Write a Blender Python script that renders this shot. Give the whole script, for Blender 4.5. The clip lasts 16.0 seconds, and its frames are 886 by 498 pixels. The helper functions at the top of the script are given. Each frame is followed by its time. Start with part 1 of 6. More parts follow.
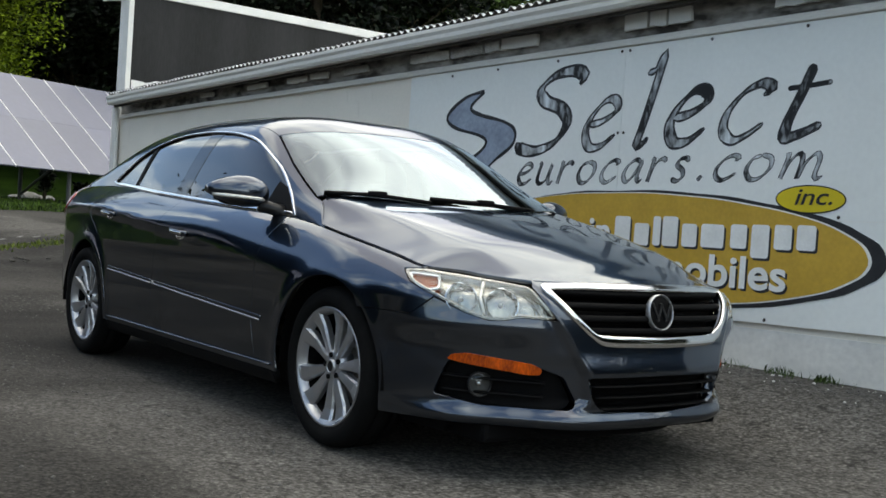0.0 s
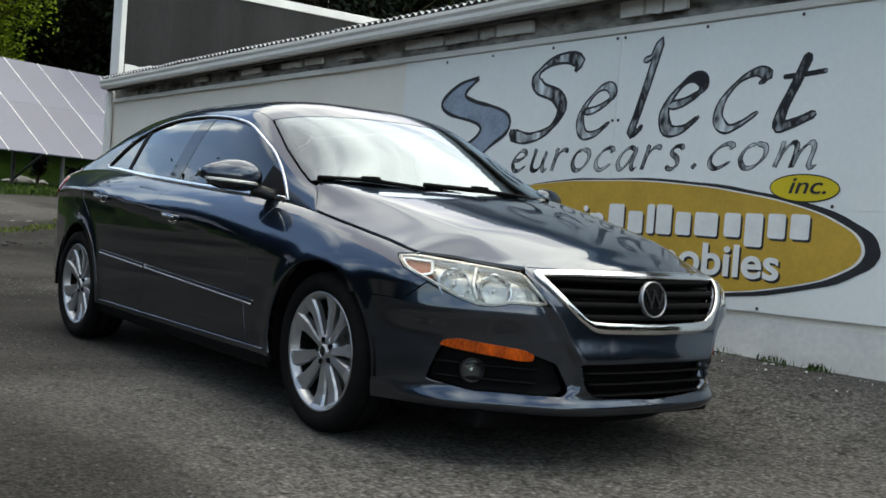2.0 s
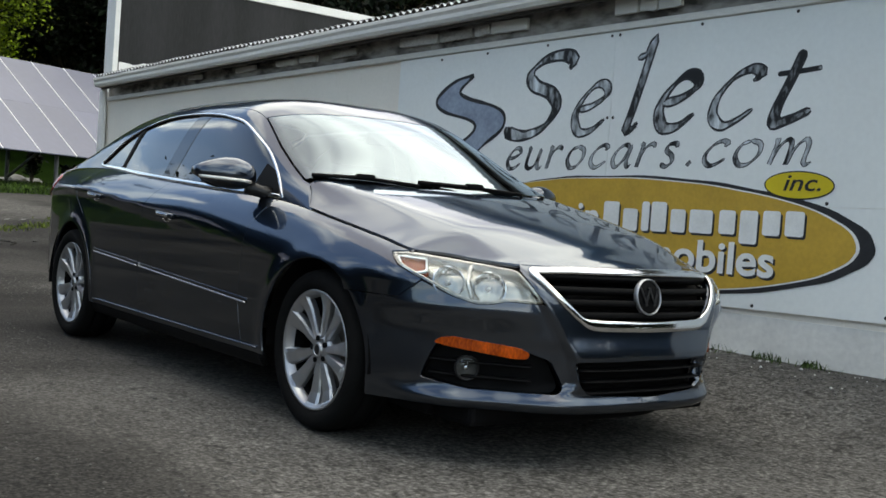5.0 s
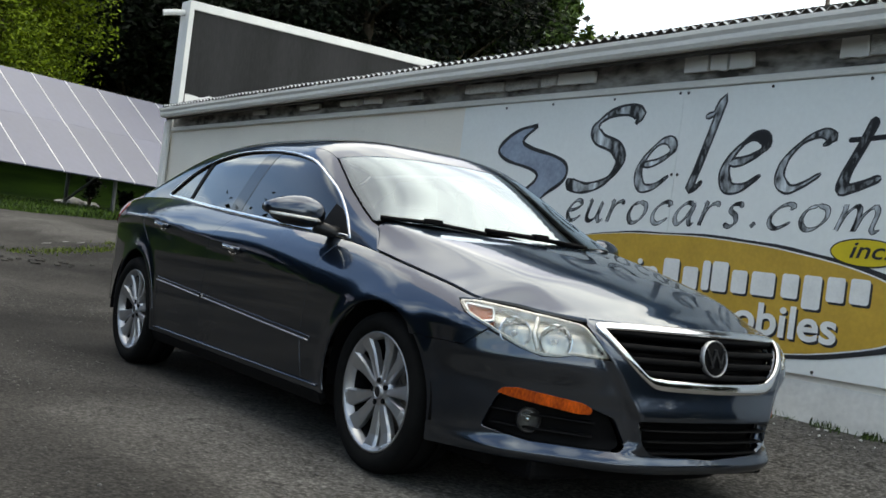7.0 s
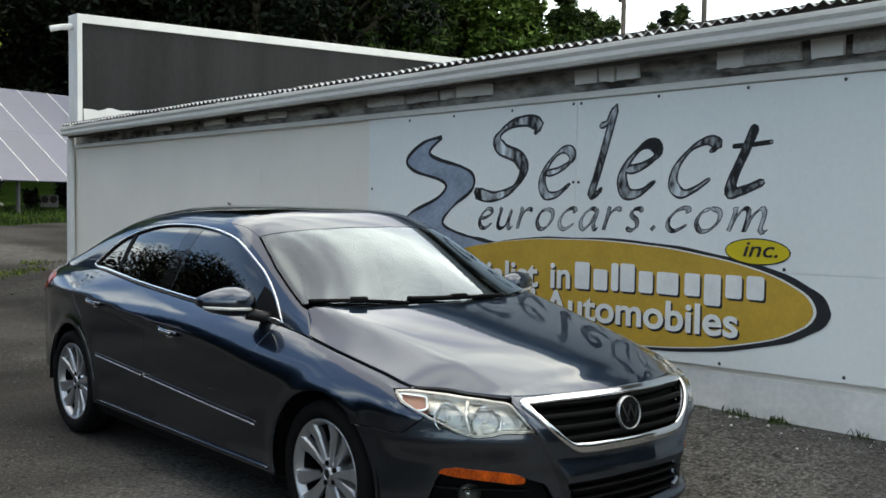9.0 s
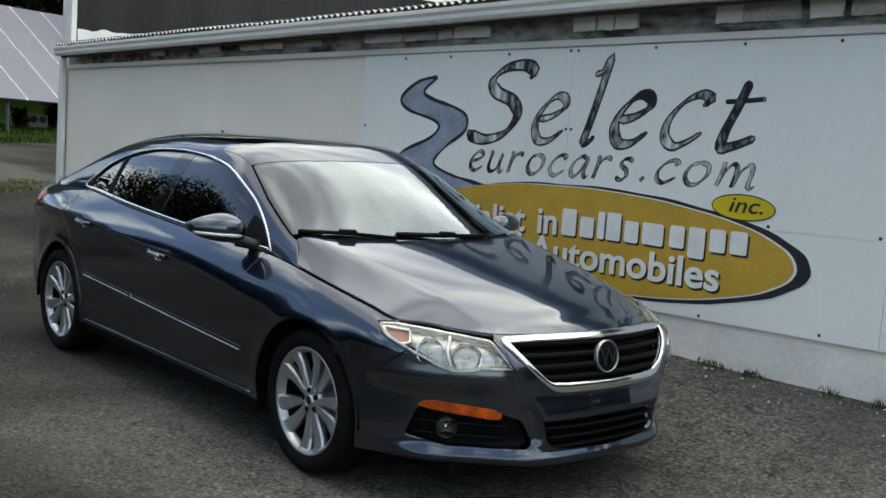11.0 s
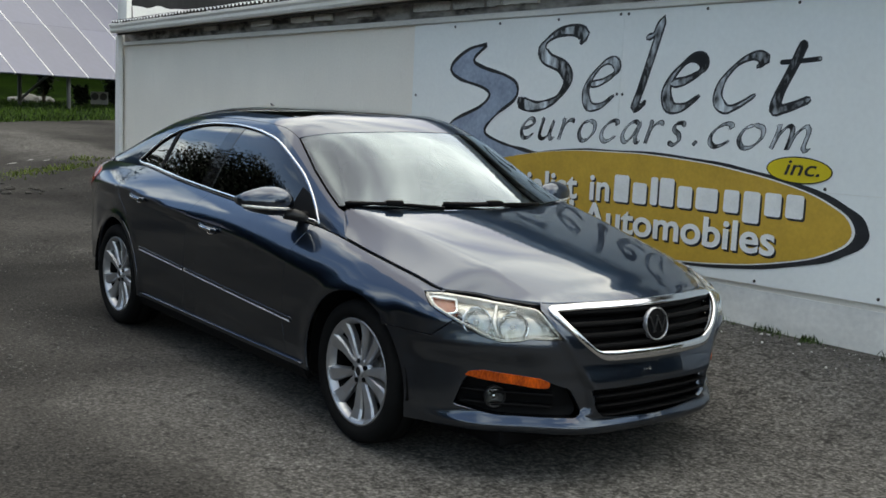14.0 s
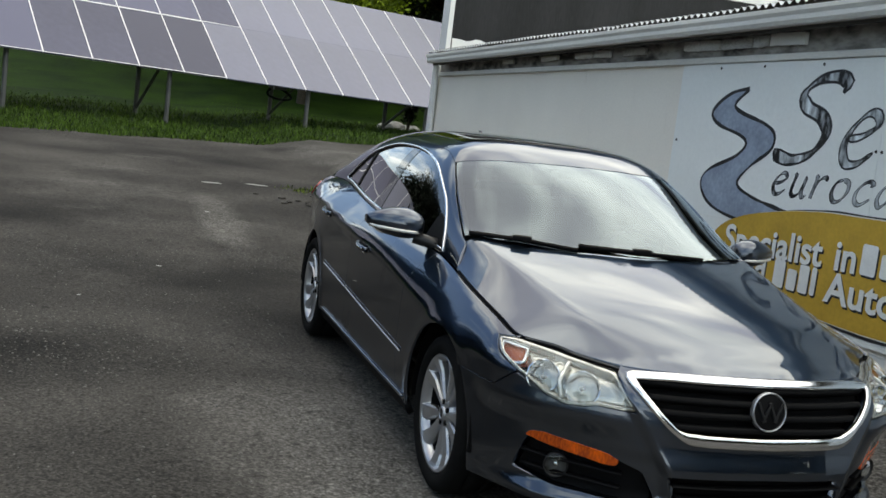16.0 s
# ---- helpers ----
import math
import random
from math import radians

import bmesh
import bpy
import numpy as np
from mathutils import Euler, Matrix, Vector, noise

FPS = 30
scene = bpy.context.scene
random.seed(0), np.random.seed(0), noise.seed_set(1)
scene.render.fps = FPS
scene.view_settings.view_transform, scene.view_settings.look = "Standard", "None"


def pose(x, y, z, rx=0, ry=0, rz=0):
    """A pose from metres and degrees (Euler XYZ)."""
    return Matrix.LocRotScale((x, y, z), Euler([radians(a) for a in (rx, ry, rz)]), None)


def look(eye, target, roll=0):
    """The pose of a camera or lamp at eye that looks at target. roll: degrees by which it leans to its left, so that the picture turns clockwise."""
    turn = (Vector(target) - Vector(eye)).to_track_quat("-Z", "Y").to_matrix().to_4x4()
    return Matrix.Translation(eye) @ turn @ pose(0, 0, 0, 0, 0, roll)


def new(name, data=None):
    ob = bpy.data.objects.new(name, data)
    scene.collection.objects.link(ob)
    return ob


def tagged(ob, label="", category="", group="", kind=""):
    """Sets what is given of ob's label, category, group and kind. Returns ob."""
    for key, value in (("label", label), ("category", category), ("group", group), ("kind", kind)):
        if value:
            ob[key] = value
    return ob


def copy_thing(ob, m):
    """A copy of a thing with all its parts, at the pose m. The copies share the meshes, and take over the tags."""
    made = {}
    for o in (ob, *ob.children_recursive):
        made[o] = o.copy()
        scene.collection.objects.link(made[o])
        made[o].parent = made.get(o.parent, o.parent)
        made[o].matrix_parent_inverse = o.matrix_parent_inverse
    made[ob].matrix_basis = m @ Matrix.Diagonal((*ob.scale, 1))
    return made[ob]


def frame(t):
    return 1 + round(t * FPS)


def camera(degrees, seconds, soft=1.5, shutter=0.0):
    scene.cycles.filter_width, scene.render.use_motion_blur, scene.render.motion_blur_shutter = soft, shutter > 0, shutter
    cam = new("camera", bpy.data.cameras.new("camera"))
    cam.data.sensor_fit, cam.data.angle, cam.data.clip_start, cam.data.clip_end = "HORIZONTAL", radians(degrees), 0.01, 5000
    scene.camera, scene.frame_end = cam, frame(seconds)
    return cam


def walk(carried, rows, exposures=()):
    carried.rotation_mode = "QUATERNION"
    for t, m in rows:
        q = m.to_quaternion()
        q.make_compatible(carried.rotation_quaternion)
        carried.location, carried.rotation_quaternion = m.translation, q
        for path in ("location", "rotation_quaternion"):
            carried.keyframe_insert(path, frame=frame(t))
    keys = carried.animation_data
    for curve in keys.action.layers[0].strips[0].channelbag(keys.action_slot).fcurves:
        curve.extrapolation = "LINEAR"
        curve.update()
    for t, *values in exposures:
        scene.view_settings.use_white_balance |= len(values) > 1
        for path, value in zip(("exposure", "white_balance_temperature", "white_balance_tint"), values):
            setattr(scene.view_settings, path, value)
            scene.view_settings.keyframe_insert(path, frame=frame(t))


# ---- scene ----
cam = camera(44.46, 16.0, soft=1.6)
# seconds, eye, target, lean
PATH = [
    (0, (5.0259, -3.1622, 0.9144), (2.6535, -1.3273, 0.8436), 3.77),
    (0.5, (5.0224, -3.1581, 0.9092), (2.6563, -1.3159, 0.8218), 3.63),
    (1, (5.0251, -3.1589, 0.9147), (2.6477, -1.3312, 0.8269), 3.97),
    (1.5, (5.0263, -3.1634, 0.9086), (2.6512, -1.3331, 0.8131), 3.84),
    (2, (5.0203, -3.1537, 0.9061), (2.6603, -1.3043, 0.8026), 4.19),
    (2.5, (5.0183, -3.1570, 0.9071), (2.6557, -1.3108, 0.8095), 4.28),
    (3, (5.0186, -3.1548, 0.9068), (2.6573, -1.3071, 0.8063), 4.38),
    (3.5, (5.0139, -3.1582, 0.9035), (2.6512, -1.3137, 0.7782), 4.55),
    (4, (5.0146, -3.1418, 0.8966), (2.6769, -1.2656, 0.7740), 4.16),
    (4.2, (5.0132, -3.1458, 0.9081), (2.6667, -1.2802, 0.7920), 4.36),
    (6.3, (5.0195, -3.1477, 0.9013), (2.6695, -1.2857, 0.7993), 3.87),
    (6.5, (5.0137, -3.1682, 0.9059), (2.6286, -1.3514, 0.8035), 5.41),
    (7, (4.9673, -3.2225, 0.9125), (2.5330, -1.4692, 0.9122), 7.25),
    (7.5, (4.8989, -3.2038, 1.0548), (2.5120, -1.3900, 0.9410), 6.93),
    (8, (4.9842, -3.2785, 1.3906), (2.6196, -1.4360, 1.2731), 5.23),
    (8.5, (5.1813, -3.4076, 1.5373), (2.8258, -1.5556, 1.3895), 4.07),
    (9, (5.1718, -3.4637, 1.5454), (2.8913, -1.5218, 1.3772), 0.80),
    (9.5, (5.1601, -3.5062, 1.5344), (2.9064, -1.5378, 1.3196), 3.31),
    (10, (5.1868, -3.5123, 1.5401), (2.9352, -1.5462, 1.2856), 4.45),
    (10.2, (5.2023, -3.5114, 1.5325), (2.9531, -1.5448, 1.2612), 4.22),
    (12.3, (5.2185, -3.5113, 1.5231), (2.9665, -1.5642, 1.1525), 4.60),
    (12.5, (5.2220, -3.5103, 1.5274), (2.9420, -1.5931, 1.1719), 4.31),
    (13, (5.2366, -3.5179, 1.5199), (2.9442, -1.6123, 1.1831), 4.32),
    (13.5, (5.2307, -3.4999, 1.5047), (2.9760, -1.5514, 1.1590), 4.23),
    (14, (5.2396, -3.4595, 1.5320), (2.9041, -1.6238, 1.1132), 2.62),
    (14.5, (5.3575, -3.2429, 1.5401), (2.7832, -1.7452, 1.1803), 6.64),
    (15, (5.3399, -2.9474, 1.5167), (2.7528, -1.4430, 1.3069), 8.94),
    (15.1, (5.3495, -2.8980, 1.5006), (2.7620, -1.4131, 1.1846), 9.90),
    (15.5, (5.3315, -2.6844, 1.5247), (2.6788, -1.3235, 1.1909), 8.42),
    (16, (5.4111, -2.2880, 1.5193), (2.5865, -1.3485, 1.1464), 7.00),
]
EXPOSURE = [(0.0, 0.78, 8950, 9), (8.5, 0.78, 8950, 9), (10.5, 0.73, 8950, 9), (13.5, 0.72, 8950, 9), (15.0, 0.77, 8950, 9), (16.0, 0.76, 8950, 9)]
walk(cam, [(t, look(e, g, r)) for t, e, g, r in PATH], EXPOSURE)

# ---- world and sun ----
world = bpy.data.worlds.new("sky")
scene.world = world
world.use_nodes = True
wt = world.node_tree
wt.nodes.clear()


def wnode(kind, **kw):
    n = wt.nodes.new(kind)
    for k, v in kw.items():
        n.inputs[k].default_value = v
    return n


SUN_EL, SUN_AZ = radians(68), radians(-25)
sky = wt.nodes.new("ShaderNodeTexSky")
sky.sky_type = "NISHITA"
sky.sun_disc = False
sky.dust_density, sky.ozone_density = 0.4, 2.5
sky.sun_elevation, sky.sun_rotation = SUN_EL, SUN_AZ
co = wt.nodes.new("ShaderNodeTexCoord")
sep = wt.nodes.new("ShaderNodeSeparateXYZ")
wt.links.new(co.outputs["Generated"], sep.inputs[0])
zz = wt.nodes.new("ShaderNodeMath")
zz.operation = "ADD"
zz.inputs[1].default_value = 0.22
zm = wt.nodes.new("ShaderNodeMath")
zm.operation = "MAXIMUM"
zm.inputs[1].default_value = 0.0
wt.links.new(sep.outputs["Z"], zm.inputs[0])
wt.links.new(zm.outputs[0], zz.inputs[0])
flat = wt.nodes.new("ShaderNodeVectorMath")
flat.operation = "DIVIDE"
wt.links.new(co.outputs["Generated"], flat.inputs[0])
comb = wt.nodes.new("ShaderNodeCombineXYZ")
for i in range(3):
    wt.links.new(zz.outputs[0], comb.inputs[i])
wt.links.new(comb.outputs[0], flat.inputs[1])
drift = wt.nodes.new("ShaderNodeMapping")
drift.inputs["Location"].default_value = (2.3, 1.1, 0.0)
wt.links.new(flat.outputs[0], drift.inputs[0])
cl = wnode("ShaderNodeTexNoise", Scale=2.5, Detail=5.0, Roughness=0.48, Distortion=0.4)
wt.links.new(drift.outputs[0], cl.inputs["Vector"])
ramp = wt.nodes.new("ShaderNodeValToRGB")
ramp.color_ramp.elements[0].position, ramp.color_ramp.elements[1].position = 0.42, 0.62
ramp.color_ramp.elements[0].color = (.05, .05, .05, 1)
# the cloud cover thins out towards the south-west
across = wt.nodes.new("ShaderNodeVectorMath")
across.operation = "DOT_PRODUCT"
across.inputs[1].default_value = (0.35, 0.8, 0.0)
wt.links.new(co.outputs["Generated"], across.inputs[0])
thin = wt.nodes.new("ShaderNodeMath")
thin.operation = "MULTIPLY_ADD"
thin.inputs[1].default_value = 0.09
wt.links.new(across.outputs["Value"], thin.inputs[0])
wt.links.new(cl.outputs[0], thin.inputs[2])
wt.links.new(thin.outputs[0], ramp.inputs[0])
cl2 = wnode("ShaderNodeTexNoise", Scale=3.6, Detail=4.0, Roughness=0.44)
wt.links.new(drift.outputs[0], cl2.inputs["Vector"])
cloud = wt.nodes.new("ShaderNodeMix")
cloud.data_type = "RGBA"
puff = wt.nodes.new("ShaderNodeMapRange")
puff.interpolation_type = "SMOOTHSTEP"
puff.inputs[1].default_value, puff.inputs[2].default_value = 0.38, 0.60
cloud.inputs[6].default_value, cloud.inputs[7].default_value = (7.4, 10.0, 13.2, 1), (13.2, 16.3, 20.0, 1)
wt.links.new(cl2.outputs[0], puff.inputs[0])
wt.links.new(puff.outputs[0], cloud.inputs[0])
# clouds are brighter towards the sun behind them
SUN_DIR = (math.sin(SUN_AZ) * math.cos(SUN_EL), math.cos(SUN_AZ) * math.cos(SUN_EL), math.sin(SUN_EL))
dot = wt.nodes.new("ShaderNodeVectorMath")
dot.operation = "DOT_PRODUCT"
dot.inputs[1].default_value = SUN_DIR
wt.links.new(co.outputs["Generated"], dot.inputs[0])
glow = wt.nodes.new("ShaderNodeMapRange")
glow.interpolation_type = "SMOOTHSTEP"
glow.inputs[1].default_value, glow.inputs[2].default_value, glow.inputs[3].default_value, glow.inputs[4].default_value = -0.4, 1.0, 0.72, 1.25
wt.links.new(dot.outputs["Value"], glow.inputs[0])
lit = wt.nodes.new("ShaderNodeVectorMath")
lit.operation = "SCALE"
wt.links.new(cloud.outputs[2], lit.inputs[0])
wt.links.new(glow.outputs[0], lit.inputs["Scale"])
mixs = wt.nodes.new("ShaderNodeMix")
mixs.data_type = "RGBA"
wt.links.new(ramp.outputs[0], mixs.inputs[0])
blue = wt.nodes.new("ShaderNodeVectorMath")
blue.operation = "MULTIPLY"
blue.inputs[1].default_value = (1.10, 1.38, 1.70)
wt.links.new(sky.outputs[0], blue.inputs[0])
wt.links.new(blue.outputs[0], mixs.inputs[6])
wt.links.new(lit.outputs[0], mixs.inputs[7])
# the sky pales to white haze low down on the sunny side
haze = wt.nodes.new("ShaderNodeMapRange")
haze.interpolation_type = "SMOOTHSTEP"
haze.inputs[1].default_value, haze.inputs[2].default_value, haze.inputs[3].default_value, haze.inputs[4].default_value = 0.08, 0.34, 0.9, 0.0
wt.links.new(sep.outputs["Z"], haze.inputs[0])
mixh = wt.nodes.new("ShaderNodeMix")
mixh.data_type = "RGBA"
mixh.inputs[7].default_value = (14.0, 17.5, 22.0, 1)
north = wt.nodes.new("ShaderNodeMapRange")
north.interpolation_type = "SMOOTHSTEP"
north.inputs[1].default_value, north.inputs[2].default_value, north.inputs[3].default_value, north.inputs[4].default_value = -0.40, 0.25, 0.10, 1.0
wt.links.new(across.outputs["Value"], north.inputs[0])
veil = wt.nodes.new("ShaderNodeMath")
veil.operation = "MULTIPLY"
wt.links.new(haze.outputs[0], veil.inputs[0])
wt.links.new(north.outputs[0], veil.inputs[1])
wt.links.new(veil.outputs[0], mixh.inputs[0])
wt.links.new(mixs.outputs[2], mixh.inputs[6])
bg = wnode("ShaderNodeBackground", Strength=0.09)
wt.links.new(mixh.outputs[2], bg.inputs["Color"])
wo = wt.nodes.new("ShaderNodeOutputWorld")
wt.links.new(bg.outputs[0], wo.inputs[0])

sun = new("sun", bpy.data.lights.new("sun", "SUN"))
sun.data.energy, sun.data.angle, sun.data.color = 1.05, radians(100), (1.0, 0.90, 0.76)
sun.matrix_world = look((0, 0, 30), Vector((0, 0, 30)) - 30 * Vector(SUN_DIR))

# ---- materials ----
rng = np.random.default_rng(7)


def mat(name, base, rough=0.6, metal=0.0, var=0.15, scale=3.0, fine=90.0, bump=0.15, dist=0.002, coat=0.0, tint=None, ior=1.5, per=0.0, rvar=0.1, stretch=None, spec=0.5):
    """A surface with coarse and fine variation of colour, gloss and relief at real size."""
    m = bpy.data.materials.new(name)
    m.use_nodes = True
    t = m.node_tree
    b = t.nodes["Principled BSDF"]
    tc = t.nodes.new("ShaderNodeTexCoord")
    src = tc.outputs["Object"]
    if stretch:
        mp = t.nodes.new("ShaderNodeMapping")
        mp.inputs["Scale"].default_value = stretch
        t.links.new(src, mp.inputs[0])
        src = mp.outputs[0]
    n1, n2 = t.nodes.new("ShaderNodeTexNoise"), t.nodes.new("ShaderNodeTexNoise")
    for n, s, d in ((n1, scale, 5), (n2, fine, 3)):
        n.inputs["Scale"].default_value, n.inputs["Detail"].default_value = s, d
        t.links.new(src, n.inputs["Vector"])
    add = t.nodes.new("ShaderNodeMix")
    add.inputs[0].default_value = 0.4
    t.links.new(n1.outputs[0], add.inputs[2])
    t.links.new(n2.outputs[0], add.inputs[3])
    fac = add.outputs[0]
    if per:
        oi = t.nodes.new("ShaderNodeObjectInfo")
        mx = t.nodes.new("ShaderNodeMix")
        mx.inputs[0].default_value = per
        t.links.new(fac, mx.inputs[2])
        t.links.new(oi.outputs["Random"], mx.inputs[3])
        fac = mx.outputs[0]
    cr = t.nodes.new("ShaderNodeValToRGB")
    cr.color_ramp.elements[0].position, cr.color_ramp.elements[1].position = 0.3, 0.7
    hi = tint or base
    cr.color_ramp.elements[0].color = tuple(max(0, c * (1 - var)) for c in base) + (1,)
    cr.color_ramp.elements[1].color = tuple(min(1, c * (1 + var)) for c in hi) + (1,)
    t.links.new(fac, cr.inputs[0])
    t.links.new(cr.outputs[0], b.inputs["Base Color"])
    rr = t.nodes.new("ShaderNodeMapRange")
    rr.inputs[3].default_value, rr.inputs[4].default_value = max(0, rough - rvar * rough), min(1, rough + rvar * rough)
    t.links.new(fac, rr.inputs[0])
    t.links.new(rr.outputs[0], b.inputs["Roughness"])
    b.inputs["Metallic"].default_value, b.inputs["IOR"].default_value = metal, ior
    b.inputs["Specular IOR Level"].default_value = spec
    b.inputs["Coat Weight"].default_value, b.inputs["Coat Roughness"].default_value = coat, 0.02
    if bump:
        bp = t.nodes.new("ShaderNodeBump")
        bp.inputs["Strength"].default_value, bp.inputs["Distance"].default_value = bump, dist
        t.links.new(fac, bp.inputs["Height"])
        t.links.new(bp.outputs[0], b.inputs["Normal"])
    return m


def glass(name, tint, rough=0.0, ior=1.5, gain=1.0, gloss=(1, 1, 1)):
    """A thin pane: tinted see-through, with the gloss of glass."""
    m = bpy.data.materials.new(name)
    m.use_nodes = True
    t = m.node_tree
    t.nodes.clear()
    tr, gl, fr, mx, out = (t.nodes.new(k) for k in ("ShaderNodeBsdfTransparent", "ShaderNodeBsdfGlossy", "ShaderNodeFresnel", "ShaderNodeMixShader", "ShaderNodeOutputMaterial"))
    tr.inputs[0].default_value = (*tint, 1)
    gl.inputs["Roughness"].default_value = rough
    gl.inputs[0].default_value = (*gloss, 1)
    fr.inputs[0].default_value = ior
    g = t.nodes.new("ShaderNodeMath")
    g.operation = "MULTIPLY"
    g.use_clamp = True
    g.inputs[1].default_value = gain
    t.links.new(fr.outputs[0], g.inputs[0])
    t.links.new(g.outputs[0], mx.inputs[0])
    t.links.new(tr.outputs[0], mx.inputs[1])
    t.links.new(gl.outputs[0], mx.inputs[2])
    t.links.new(mx.outputs[0], out.inputs[0])
    return m


def leafmat(name, a, b):
    m = mat(name, a, 0.6, var=0.35, scale=0.6, fine=9, bump=0, tint=b)
    t = m.node_tree
    p = t.nodes["Principled BSDF"]
    geo = t.nodes.new("ShaderNodeNewGeometry")
    mx = t.nodes.new("ShaderNodeMix")
    mx.inputs[0].default_value = 0.55
    cr = next(n for n in t.nodes if n.type == "VALTORGB")
    t.links.new(cr.inputs[0].links[0].from_socket, mx.inputs[2])
    t.links.new(geo.outputs["Random Per Island"], mx.inputs[3])
    t.links.new(mx.outputs[0], cr.inputs[0])
    p.inputs["Subsurface Weight"].default_value = 0.0
    p.inputs["Specular IOR Level"].default_value = .2
    return m


